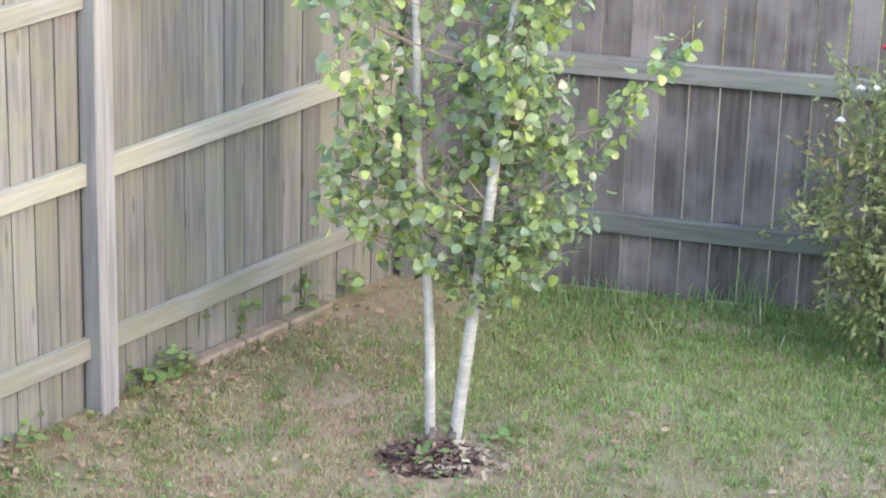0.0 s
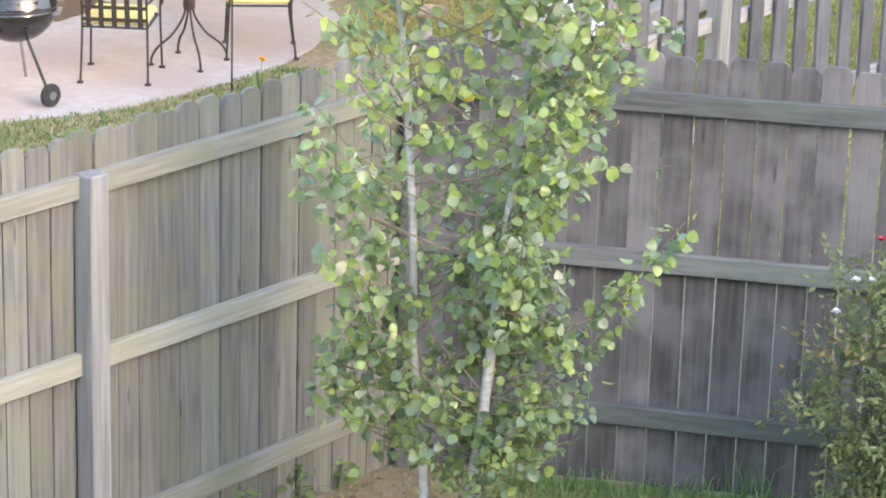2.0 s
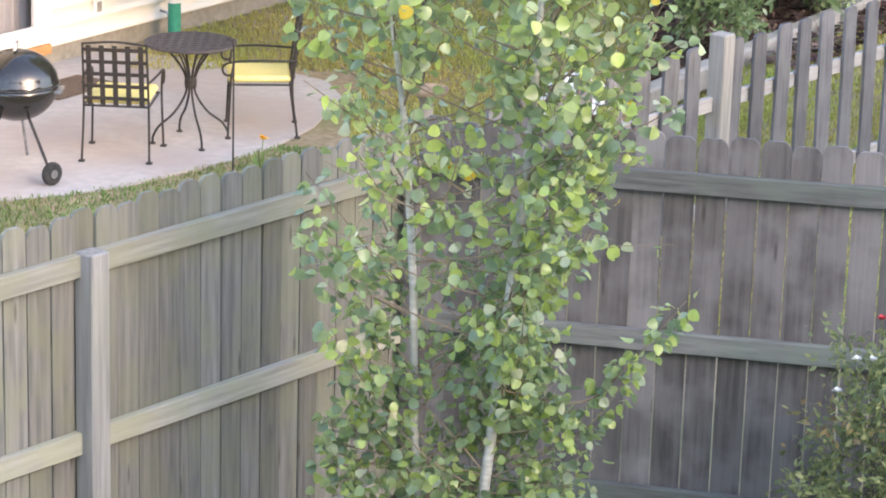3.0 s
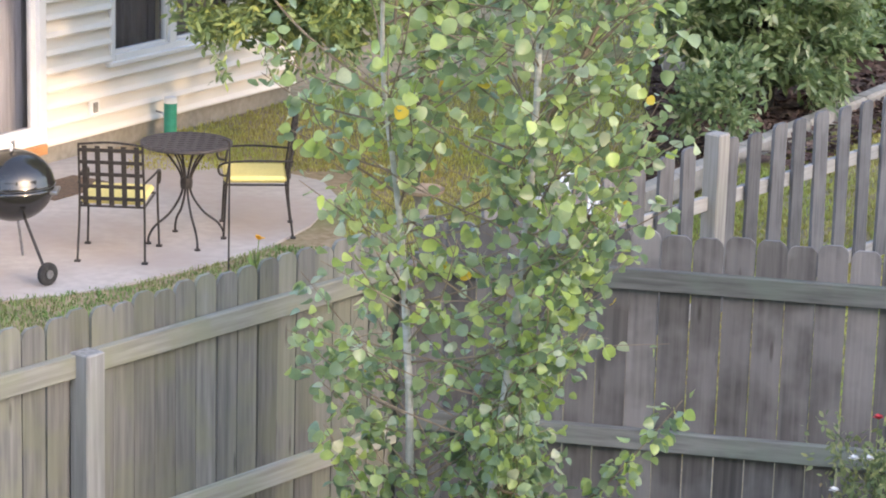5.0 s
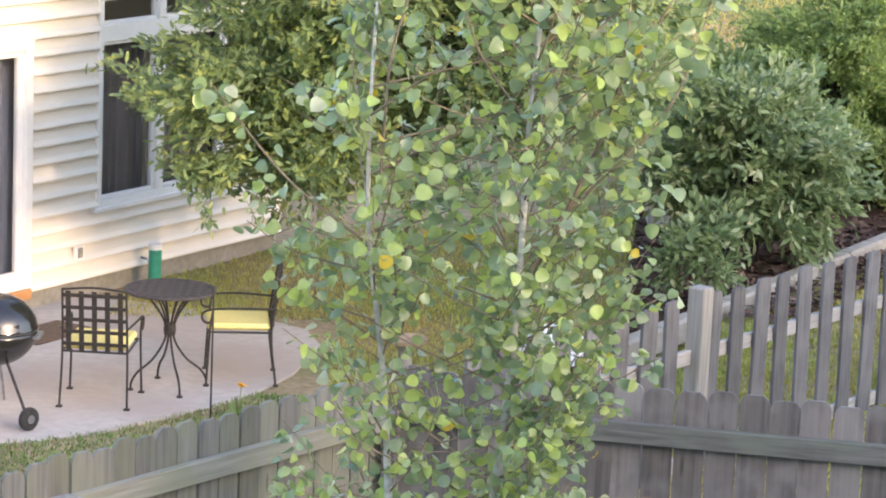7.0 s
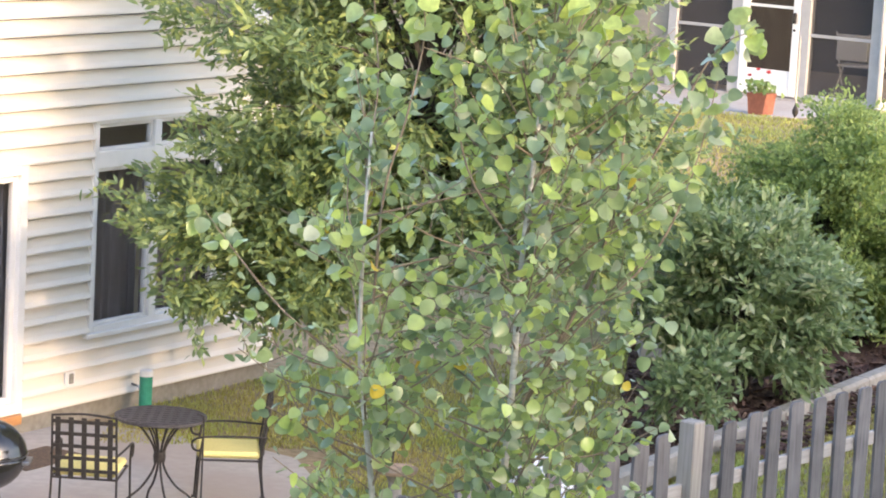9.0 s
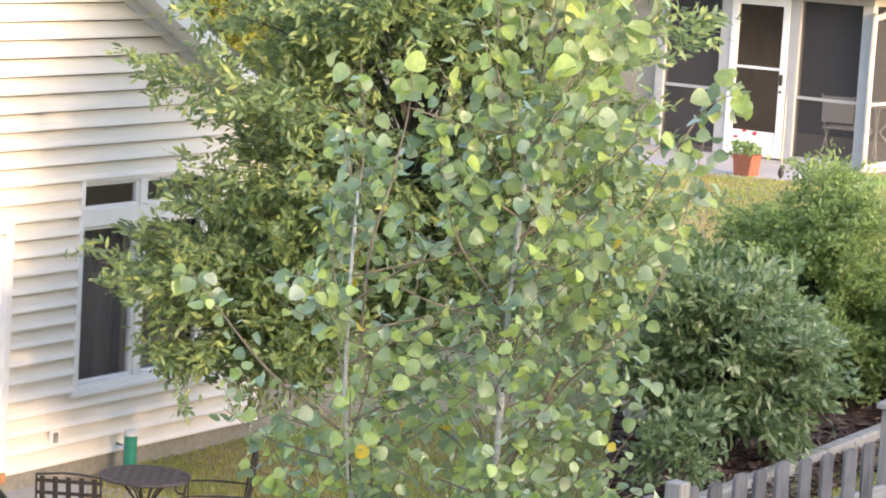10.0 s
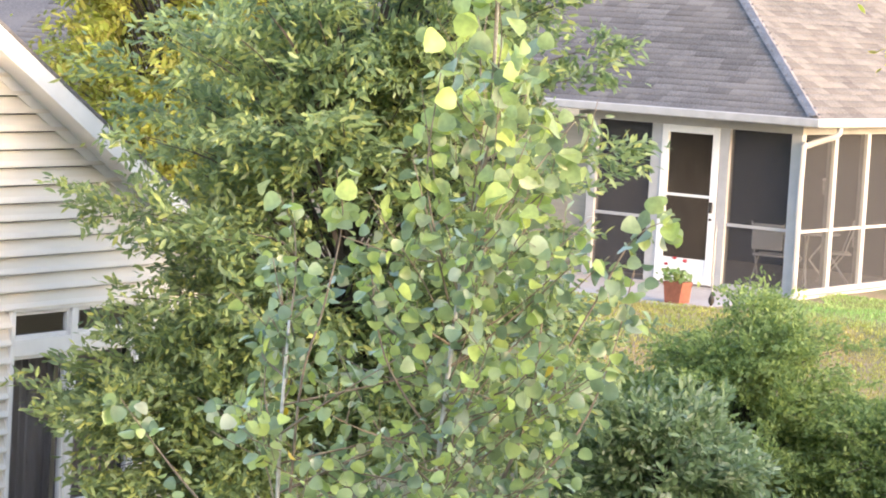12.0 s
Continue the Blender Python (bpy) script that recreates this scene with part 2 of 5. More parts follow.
PATIO = mat("concrete_slab", (0.46, 0.43, 0.405), (0.40, 0.372, 0.35), 12, 0.9, 0.15, c3=(0.38, 0.325, 0.29), big=0.75, big_scale=0.9, spec=0.25)
SHINGLE = mat("asphalt_shingle", (0.16, 0.157, 0.162), (0.10, 0.098, 0.102), 40, 0.95, 0.5, c3=(0.19, 0.18, 0.175), big=0.5, big_scale=0.8, rand=0.22, island=True, spec=0.15)
IRON = mat("black_wrought_iron", (0.028, 0.025, 0.024), (0.05, 0.045, 0.042), 40, 0.55, 0.2, metal=0.3)
IRON_TOP = mat("lighter_grey_iron", (0.085, 0.08, 0.085), (0.05, 0.046, 0.05), 40, 0.5, 0.2, metal=0.2)
CUSHION = mat("yellow_cushion", (0.74, 0.66, 0.26), (0.66, 0.58, 0.22), 60, 0.9, 0.3, c3=(0.60, 0.53, 0.22), big=0.4, big_scale=6)
ENAMEL = mat("black_enamel", (0.012, 0.012, 0.013), (0.02, 0.02, 0.02), 30, 0.12, 0.02, spec=0.7)
STEEL = mat("dull_steel", (0.45, 0.45, 0.46), (0.32, 0.32, 0.33), 20, 0.35, 0.05, metal=0.9)
RUBBER = mat("black_rubber", (0.02, 0.02, 0.02), (0.035, 0.035, 0.035), 30, 0.8, 0.2)
GREEN_TUBE = mat("green_plastic", (0.02, 0.22, 0.15), (0.03, 0.27, 0.19), 20, 0.5, 0.05)
TERRACOTTA = mat("terracotta", (0.27, 0.10, 0.062), (0.22, 0.08, 0.05), 20, 0.85, 0.2)
RUG = mat("brown_doormat", (0.16, 0.11, 0.075), (0.09, 0.065, 0.05), 50, 0.95, 0.6)
WOOD_WARM = mat("orange_sill_wood", (0.50, 0.26, 0.10), (0.42, 0.20, 0.08), 10, 0.6, 0.2, (1, 1, 6))
# near-black so that indoor shade and the siding's lap shadows sit in the colour
SHADE_WALL = mat("shade_toned_interior", (0.065, 0.064, 0.066), (0.05, 0.049, 0.051), 3, 0.9, 0.05)
# grey cloth tinted blue to stand for sky mirrored in the door glass
CURTAIN = mat("sky_tinted_curtain", (0.70, 0.70, 0.76), (0.55, 0.55, 0.61), 3, 0.9, 0.1, (14, 14, 0.4))
CURTAIN_DIM = mat("dull_window_blind", (0.40, 0.36, 0.36), (0.31, 0.28, 0.28), 3, 0.9, 0.1, (3, 3, 0.4))
PAPER = mat("white_sheeting", (0.70, 0.70, 0.71), (0.60, 0.60, 0.61), 8, 0.6, 0.4)
FIREWOOD = mat("split_firewood", (0.42, 0.29, 0.17), (0.22, 0.15, 0.10), 20, 0.9, 0.5, rand=0.3)
BOX_GREY = mat("grey_painted_box", (0.36, 0.37, 0.39), (0.30, 0.31, 0.33), 5, 0.7, 0.1)


def glass(name, tint, clear, rough=0.03):
    """A thin pane: part of the light goes through, part mirrors."""
    m = bpy.data.materials.new(name)
    m.use_nodes = True
    N, K = m.node_tree.nodes, m.node_tree.links
    b = N["Principled BSDF"]
    b.inputs["Base Color"].default_value = (*tint, 1)
    b.inputs["Roughness"].default_value = rough
    tr = N.new("ShaderNodeBsdfTransparent")
    ms = N.new("ShaderNodeMixShader")
    ms.inputs[0].default_value = clear
    K.new(b.outputs[0], ms.inputs[1])
    K.new(tr.outputs[0], ms.inputs[2])
    K.new(ms.outputs[0], N["Material Output"].inputs[0])
    return m


PANE = glass("window_glass", (0.05, 0.05, 0.05), 0.9)
SCREEN = glass("insect_screen", (0.055, 0.055, 0.06), 0.58, 0.8)


# ---- building helpers ----
def thing(name, m, label, category, group="", kind=""):
    """An Empty at the base of a thing, at the pose m."""
    ob = new(name)
    ob.empty_display_size = 0.1
    ob.matrix_basis = m
    return tagged(ob, label, category, group, kind)


def part(name, geo, material, parent=None, label="", kind="", smooth=False):
    """Links a bmesh or a mesh as one object under its thing."""
    if isinstance(geo, bmesh.types.BMesh):
        me = bpy.data.meshes.new(name)
        geo.to_mesh(me)
        geo.free()
    else:
        me = geo
    if material and not me.materials:
        me.materials.append(material)
    if smooth:
        me.polygons.foreach_set("use_smooth", [True] * len(me.polygons))
    ob = new(name, me)
    if parent:
        ob.parent = parent
    return tagged(ob, label, "", "", kind)


def box(x0, x1, y0, y1, z0, z1, bevel=0.0, bm=None):
    bm = bm or bmesh.new()
    r = bmesh.ops.create_cube(bm, size=1)
    bmesh.ops.scale(bm, vec=(x1 - x0, y1 - y0, z1 - z0), verts=r["verts"])
    bmesh.ops.translate(bm, vec=((x0 + x1) / 2, (y0 + y1) / 2, (z0 + z1) / 2), verts=r["verts"])
    if bevel:
        edges = list({e for v in r["verts"] for e in v.link_edges})
        bmesh.ops.bevel(bm, geom=edges, offset=bevel, segments=1, affect="EDGES")
    return bm


def prism(outline, y0, y1, bm=None):
    """An outline in x and z, drawn out along y."""
    bm = bm or bmesh.new()
    a = [bm.verts.new((x, y0, z)) for x, z in outline]
    b = [bm.verts.new((x, y1, z)) for x, z in outline]
    n = len(a)
    bm.faces.new(a)
    bm.faces.new(b[::-1])
    for i in range(n):
        bm.faces.new((a[i], b[i], b[(i + 1) % n], a[(i + 1) % n]))
    bmesh.ops.recalc_face_normals(bm, faces=bm.faces)
    return bm


def lathe(profile, steps=20, bm=None, at=(0, 0, 0)):
    """Radii and heights turned round z."""
    bm = bm or bmesh.new()
    rings = []
    for r, z in profile:
        rings.append([bm.verts.new((at[0] + r * math.cos(2 * math.pi * i / steps), at[1] + r * math.sin(2 * math.pi * i / steps), at[2] + z)) for i in range(steps)])
    for a, b in zip(rings, rings[1:]):
        for i in range(steps):
            bm.faces.new((a[i], a[(i + 1) % steps], b[(i + 1) % steps], b[i]))
    bm.faces.new(rings[0][::-1])
    bm.faces.new(rings[-1])
    return bm


def smooth_line(pts, n=5):
    """A Catmull-Rom line through the points."""
    pts = [Vector(p) for p in pts]
    if len(pts) < 3:
        return pts
    ext = [2 * pts[0] - pts[1], *pts, 2 * pts[-1] - pts[-2]]
    out = []
    for i in range(1, len(ext) - 2):
        a, b, c, d = ext[i - 1:i + 3]
        for k in range(n):
            t = k / n
            out.append(0.5 * (2 * b + (c - a) * t + (2 * a - 5 * b + 4 * c - d) * t * t + (3 * b - a - 3 * c + d) * t ** 3))
    return out + [pts[-1]]


def tube(line, r0, r1=None, sides=6, bm=None):
    """A round rod along a line, tapering from r0 to r1."""
    bm = bm or bmesh.new()
    r1 = r0 if r1 is None else r1
    line = [Vector(p) for p in line]
    rings = []
    for i, p in enumerate(line):
        d = (line[min(i + 1, len(line) - 1)] - line[max(i - 1, 0)]).normalized()
        u = d.orthogonal().normalized() if not rings else (up - d * up.dot(d)).normalized()
        up = u
        v = d.cross(u)
        r = r0 + (r1 - r0) * i / (len(line) - 1)
        rings.append([bm.verts.new(p + r * (math.cos(2 * math.pi * k / sides) * u + math.sin(2 * math.pi * k / sides) * v)) for k in range(sides)])
    for a, b in zip(rings, rings[1:]):
        for k in range(sides):
            bm.faces.new((a[k], a[(k + 1) % sides], b[(k + 1) % sides], b[k]))
    bm.faces.new(rings[0][::-1])
    bm.faces.new(rings[-1])
    return bm


def flat_mesh(name, verts, faces):
    """A mesh from arrays: verts (n, 3), faces (m, k), all faces with k corners."""
    me = bpy.data.meshes.new(name)
    m, k = faces.shape
    me.vertices.add(len(verts))
    me.vertices.foreach_set("co", np.ascontiguousarray(verts, dtype=np.float32).ravel())
    me.loops.add(m * k)
    me.loops.foreach_set("vertex_index", np.ascontiguousarray(faces, dtype=np.int32).ravel())
    me.polygons.add(m)
    me.polygons.foreach_set("loop_start", np.arange(0, m * k, k, dtype=np.int32))
    me.polygons.foreach_set("loop_total", np.full(m, k, dtype=np.int32))
    me.update(calc_edges=True)
    return me


def leaf_shape(width, tip=0.25, fold=0.12, n=7):
    """One leaf of length 1 along x: a folded fan of triangles with a pointed end."""
    t = np.linspace(0, 1, n)
    half = width / 2 * np.sin(np.pi * t ** (0.72 if tip < 0.5 else 1.0)) ** (0.62 if tip < 0.3 else 0.9)
    mid = np.stack([t, 0 * t, -0.10 * t * t], 1)
    lft = np.stack([t, half, fold * half * 2 - 0.10 * t * t], 1)
    rgt = np.stack([t, -half, fold * half * 2 - 0.10 * t * t], 1)
    v = np.concatenate([mid, lft[1:-1], rgt[1:-1]])
    f = []
    L, R = (lambda i: 0 if i == 0 else n - 1 if i == n - 1 else n + i - 1), (lambda i: 0 if i == 0 else n - 1 if i == n - 1 else 2 * n - 3 + i)
    for i in range(n - 1):
        for S, flip in ((L, 1), (R, -1)):
            quad = [i, i + 1, S(i + 1), S(i)]
            tri = [quad[0], quad[1], quad[2]], [quad[0], quad[2], quad[3]]
            for q in tri:
                if len(set(q)) == 3:
                    f.append(q[::flip])
    return v, np.array(f)


def scatter(name, shape, places, along, normal, sizes):
    """Many copies of one small shape in one mesh."""
    v, f = shape
    a = along / np.linalg.norm(along, axis=1, keepdims=True)
    n = normal - a * (normal * a).sum(1, keepdims=True)
    n = n / (np.linalg.norm(n, axis=1, keepdims=True) + 1e-9)
    b = np.cross(n, a)
    V = places[:, None, :] + sizes[:, None, None] * (v[None, :, 0:1] * a[:, None] + v[None, :, 1:2] * b[:, None] + v[None, :, 2:3] * n[:, None])
    F = f[None] + (np.arange(len(places)) * len(v))[:, None, None]
    return flat_mesh(name, V.reshape(-1, 3), F.reshape(-1, f.shape[1]))


RNG = np.random.default_rng(5)


# ---- ground ----
def smooth(a, b, x):
    t = np.clip((x - a) / (b - a), 0, 1)
    return t * t * (3 - 2 * t)


def height(x, y):
    """The yard is level; the plot behind the pale fence lies lower, the land behind rises to the far house."""
    x, y = np.asarray(x, float), np.asarray(y, float)
    low = -0.45 * (1 - smooth(0.9, 2.4, x)) * smooth(11.4, 15.5, y - 0.35 * x)
    rise = 1.28 * smooth(25.0, 34.0, y + 0.15 * x)
    return low + rise + 0.012 * np.sin(3.1 * x + 1.3) * np.sin(2.3 * y) * smooth(8, 9, y)


def sheet_axis(lo, hi, step):
    mid = np.arange(lo, hi, step)
    out = np.cumsum(step * 1.25 ** np.arange(1, 34))
    return np.concatenate([lo - out[::-1], mid, hi + out])


gx, gy = sheet_axis(-7, 9, 0.2), sheet_axis(6, 46, 0.2)
GX, GY = np.meshgrid(gx, gy)
gv = np.stack([GX, GY, height(GX, GY)], 2).reshape(-1, 3)
ii = np.arange(len(gx) - 1)[None] + (np.arange(len(gy) - 1) * len(gx))[:, None]
gf = np.stack([ii, ii + 1, ii + 1 + len(gx), ii + len(gx)], 2).reshape(-1, 4)
ground = part("ground", flat_mesh("ground", gv, gf), GROUND, kind="structure", smooth=True)
tagged(ground, "lawn soil with green and dry patches", "ground")


def blades(name, xs, ys, length, width, lean, material, label, category="grass"):
    """Single bent blades of grass."""
    n = len(xs)
    a = RNG.uniform(0, 2 * np.pi, n)
    base = np.stack([xs, ys, height(xs, ys) - 0.004], 1)
    side = np.stack([np.cos(a), np.sin(a), 0 * a], 1) * (width * RNG.uniform(0.6, 1.3, n))[:, None] / 2
    b = RNG.uniform(0, 2 * np.pi, n)
    out = np.stack([np.cos(b), np.sin(b), 0 * b], 1) * (lean * RNG.uniform(0.2, 1.2, n))[:, None]
    L = (length * RNG.uniform(0.45, 1.25, n))[:, None]
    up = np.array([[0, 0, 1.0]])
    mid, top = base + L * (0.6 * up + 0.35 * out), base + L * (0.85 * up * (1.1 - np.abs(lean) * 0.4) + out)
    V = np.stack([base - side, base + side, mid + side * 0.8, mid - side * 0.8, top], 1).reshape(-1, 3)
    k = np.arange(n)[:, None] * 5
    F = np.concatenate([k + [0, 1, 2], k + [0, 2, 3], k + [3, 2, 4]])
    ob = part(name, flat_mesh(name, V, F), material, kind="stuff")
    return tagged(ob, label, category)


CORNER = Vector((-0.168, 11.296))
DL, DR = Vector((-0.6214, -0.7835)), Vector((1.0, -0.2)).normalized()


def foot_y(x):
    """Where the foot of the dark fence runs."""
    return CORNER.y - 0.2 * (x - CORNER.x)


def in_yard(x, y):
    """True on our side of both fences."""
    return ((x - CORNER.x) * -DL.y + (y - CORNER.y) * DL.x > 0.03) & (y < foot_y(x) - 0.03)


def yard_points(n, keep):
    x, y = RNG.uniform(-2.4, 2.6, n), RNG.uniform(7.9, 11.3, n)
    ok = in_yard(x, y) & (RNG.uniform(0, 1, n) < keep(x, y))
    return x[ok], y[ok]


def lush(x, y):
    wave = 0.16 * np.sin(5 * x + 2) * np.sin(4 * y) + 0.10 * np.sin(11 * x - 3 * y)
    return smooth(-0.35, 0.45, x + 0.2 * (y - 9.9) + wave) * (0.2 + 0.8 * smooth(9.4, 10.05, y + 0.04 * x + 1.4 * wave))


def bare(x, y):
    """Where the turf is thin: the mulch ring, the worn corner, the fence foot."""
    ring = smooth(0.34, 0.18, np.hypot(x - 0.02, (y - 9.42) * 1.0))
    corner = smooth(0.55, 0.15, np.hypot((x + 0.2) * 0.8, y - 10.95))
    patch = smooth(0.22, 0.08, np.hypot(x - 1.13, (y - 10.72) * 1.8))
    worn = 0.7 * smooth(0.3, 0.06, np.hypot(x - 0.92, (y - 9.32) * 1.8))
    thin = 0.45 * smooth(0.25, 0.6, np.sin(6.3 * x + 1.7 * y) * np.sin(5.1 * y - 2.3 * x + 1)) * (1 - lush(x, y))
    patch = np.maximum(patch, np.maximum(worn, thin))
    return np.clip(np.maximum(np.maximum(ring, corner * 0.9), patch * 0.8), 0, 1)


x, y = yard_points(125000, lambda x, y: (0.16 + 0.84 * lush(x, y)) * (1 - bare(x, y)))
blades("lawn_grass", x, y, 0.042, 0.0042, 0.85, GRASS, "short green lawn grass with pale dry patches")
x, y = yard_points(170000, lambda x, y: (0.74 - 0.7 * lush(x, y)) * (0.35 + 0.65 * (np.sin(7 * x + 3 * y) * np.sin(6 * y - 2 * x) > -0.25)) * (1 - 0.9 * bare(x, y)))
blades("dry_grass", x, y, 0.036, 0.0040, 1.15, GRASS_DRY, "straw coloured dry grass in the thin lawn")
x, y = yard_points(42000, lambda x, y: smooth(0.75, 0.1, foot_y(x) - y) * smooth(0.0, 0.6, x) * (1 - 0.8 * bare(x, y)) + smooth(1.2, 1.8, x) * smooth(9.3, 10.2, y) * 0.7)
blades("long_grass", x, y, 0.085, 0.0048, 0.8, GRASS_LONG, "long uncut green grass along the dark fence")
# small broad leaves mixed through the thin turf, in clumps
cx, cy = yard_points(1500, lambda x, y: 0.28 - 0.2 * lush(x, y))
m = len(cx) * 9
x, y = np.repeat(cx, 9) + RNG.normal(0, 0.035, m), np.repeat(cy, 9) + RNG.normal(0, 0.035, m)
clover = part("lawn_weeds", scatter("lawn_weeds", leaf_shape(0.75, 0.2, 0.1, 5), np.stack([x, y, height(x, y) + RNG.uniform(0.004, 0.03, m)], 1), RNG.normal(0, 1, (m, 3)) * [1, 1, .3],
              RNG.normal(0, .4, (m, 3)) + [0, 0, 1], RNG.uniform(.012, .028, m)), WEED, kind="stuff")
tagged(clover, "small broad-leaved weeds mixed through the thin lawn", "weeds")
# coarse green clumps in the thin turf
cx, cy = yard_points(2600, lambda x, y: 0.30 * (1 - bare(x, y)))
m = 22
blades("grass_clumps", np.repeat(cx, m) + RNG.normal(0, 0.022, len(cx) * m), np.repeat(cy, m) + RNG.normal(0, 0.022, len(cx) * m), 0.055, 0.0046, 0.9, GRASS_OLIVE, "coarse olive-green grass clumps in the lawn")
x, y = yard_points(2600, lambda x, y: 0.5 * smooth(0.9, 0.2, foot_y(x) - y) * smooth(0.3, 1.0, x))
blades("seeding_grass", x, y, 0.13, 0.006, 1.3, SEEDHEAD, "pale arching seed stalks in the long grass")
x, y = RNG.uniform(1.0, 9.0, 110000), RNG.uniform(26.5, 36.5, 110000)
ok = y < 35.2 - (x - 5.46) * 0.7 - 2.6 * (x < 5.2) + 1.5 * (x > 5.9)
# green strip stands for porch shade, yellow beyond for sun, both by colour
green = ok & (y > 33.2 - 0.55 * (x - 5.0) + RNG.normal(0, 0.25, len(x)))
blades("porch_lawn_grass", x[green], y[green], 0.05, 0.011, 0.8, GRASS, "short green lawn along the porch")
ok &= ~green
blades("far_lawn_grass", x[ok], y[ok], 0.05, 0.011, 0.8, GRASS_SUNNY, "green and yellow lawn before the porch, sunlight in its colour")
# tall tufts against the dark fence
for cx, cy, n, h in ((1.27, 10.94, 16, 0.28), (1.36, 10.92, 14, 0.22), (1.12, 10.97, 14, 0.13), (0.72, 11.04, 20, 0.11), (1.62, 10.86, 20, 0.14)):
    blades("grass_tuft", cx + RNG.normal(0, 0.035, n), cy + RNG.normal(0, 0.02, n), h, 0.006, 0.35, GRASS_LONG, "tall green grass tuft against the fence", "grass tuft")
# the neighbours' lawns; the verge follows the patio's edge
VERGE_X, VERGE_Y = (-4.6, -3.6, -2.97, -2.62, -2.27, -1.92, -1.56, -1.27), (17.3, 17.75, 18.0, 18.16, 18.44, 18.82, 19.2, 19.68)
x, y = RNG.uniform(-4.2, 0.2, 50000), RNG.uniform(16.4, 20.6, 50000)
edge = np.interp(x, VERGE_X, VERGE_Y)
ok = (y < edge + 0.03) & (y > edge - 1.2)
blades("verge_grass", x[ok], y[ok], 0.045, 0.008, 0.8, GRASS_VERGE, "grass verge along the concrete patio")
x, y = RNG.uniform(-2.6, 2.4, 60000), RNG.uniform(19.0, 26.0, 60000)
ok = (y > 22.0 + 0.15 * (x + 2)) & ((x + 3.318) * 0.845 - (y - 21.99) * 0.535 > 0.03) | (x > -0.75) & (y < 25)
blades("back_lawn_grass", x[ok], y[ok], 0.06, 0.010, 0.7, GRASS_SUNNY, "green lawn behind the patio")
x, y = RNG.uniform(1.2, 4.6, 60000), RNG.uniform(14.5, 23.6, 60000)
ok = (y < 21.0 + (x - 2.247) * 1.733 - 0.45) & (y < 17.5 + 2.0 * x)
blades("side_lawn_grass", x[ok], y[ok], 0.06, 0.010, 0.7, GRASS_SUNNY, "yellow-green lawn behind the picket fence")

# mulch ring, chips and clippings at the aspen
mulch = thing("mulch_ring", pose(0, 9.42, 0), "ring of dark bark mulch round the aspen's foot", "mulch", kind="stuff")
n = 700
r, a = 0.19 * np.sqrt(RNG.uniform(0, 1, n)), RNG.uniform(0, 2 * np.pi, n)
pl = np.stack([r * np.cos(a) - 0.03, r * np.sin(a) * 0.85, RNG.uniform(0.003, 0.025, n)], 1)
chip = (np.array([[-.5, -.18, 0], [.5, -.12, 0], [.45, .2, .05], [-.45, .15, .05]]), np.array([[0, 1, 2, 3]]))
part("bark_chips", scatter("bark_chips", chip, pl[:430], RNG.normal(0, 1, (430, 3)) * [1, 1, .3], RNG.normal(0, .5, (430, 3)) + [0, 0, 1], RNG.uniform(.02, .05, 430)), CHIP_RING, mulch, kind="stuff")
pl[430:, 0] += 0.14
part("clippings", scatter("clippings", chip, pl[430:], RNG.normal(0, 1, (270, 3)) * [1, 1, .3], RNG.normal(0, .5, (270, 3)) + [0, 0, 1], RNG.uniform(.02, .045, 270)), STRAW, mulch, "pale wood chips", kind="stuff")
bm = bmesh.new()
bmesh.ops.create_cone(bm, segments=28, radius1=0.20, radius2=0.12, depth=0.014, cap_ends=True)
bmesh.ops.translate(bm, vec=(0, 0, 0.005), verts=bm.verts)
for v in bm.verts:
    v.co.x *= 1 + 0.15 * noise.noise(v.co * 6)
part("soil_mound", bm, MULCH, mulch)

# fallen leaves
x, y = yard_points(1700, lambda x, y: 0.25 + 0.6 * (1 - lush(x, y)))
x, y = x[:900], y[:900]
sx = RNG.uniform(0.9, 2.7, 170)
off = 0.05 + np.abs(RNG.normal(0, 0.14, 170))
x = np.concatenate([x, CORNER.x + DL.x * sx - DL.y * off])
y = np.concatenate([y, CORNER.y + DL.y * sx + DL.x * off])
n = len(x)
OVAL = leaf_shape(0.6, 0.4, 0.2, 5)
litter = part("fallen_leaves", scatter("fallen_leaves", OVAL, np.stack([x, y, height(x, y) + 0.022], 1), RNG.normal(0, 1, (n, 3)) * [1, 1, .2], RNG.normal(0, .4, (n, 3)) + [0, 0, 1], RNG.uniform(.018, .046, n)), DEADLEAF, kind="stuff")
tagged(litter, "scattered reddish brown dead leaves on the lawn", "fallen leaves")

# stone edging at the foot of the pale fence
edging = thing("stone_edging", pose(-0.74, 10.49, 0, 0, 0, math.degrees(math.atan2(0.64, 0.5))), "low row of tan stones along the fence foot", "stone edging")
xs = -0.41
for w in (0.30, 0.26, 0.28):
    bm = box(xs, xs + w - 0.008, -0.04, 0.04, -0.03, 0.045, 0.012)
    for v in bm.verts:
        v.co += 0.008 * noise.noise_vector(v.co * 9 + Vector((xs, 0, 0)))
    part("stone", bm, STONE, edging)
    xs += w


# ---- the two yard fences ----
def board_mesh(name, w, h, t, ear):
    """A picket with its two top corners cut off in a hollow curve."""
    side = [(w / 2, h - ear * 1.25), (w / 2 - ear * 0.22, h - ear * 0.62), (w / 2 - ear * 0.62, h - ear * 0.24), (w / 2 - ear, h)]
    return prism([(-w / 2, 0), (w / 2, 0), *side, *((-x, z) for x, z in side[::-1])], -t / 2, t / 2)


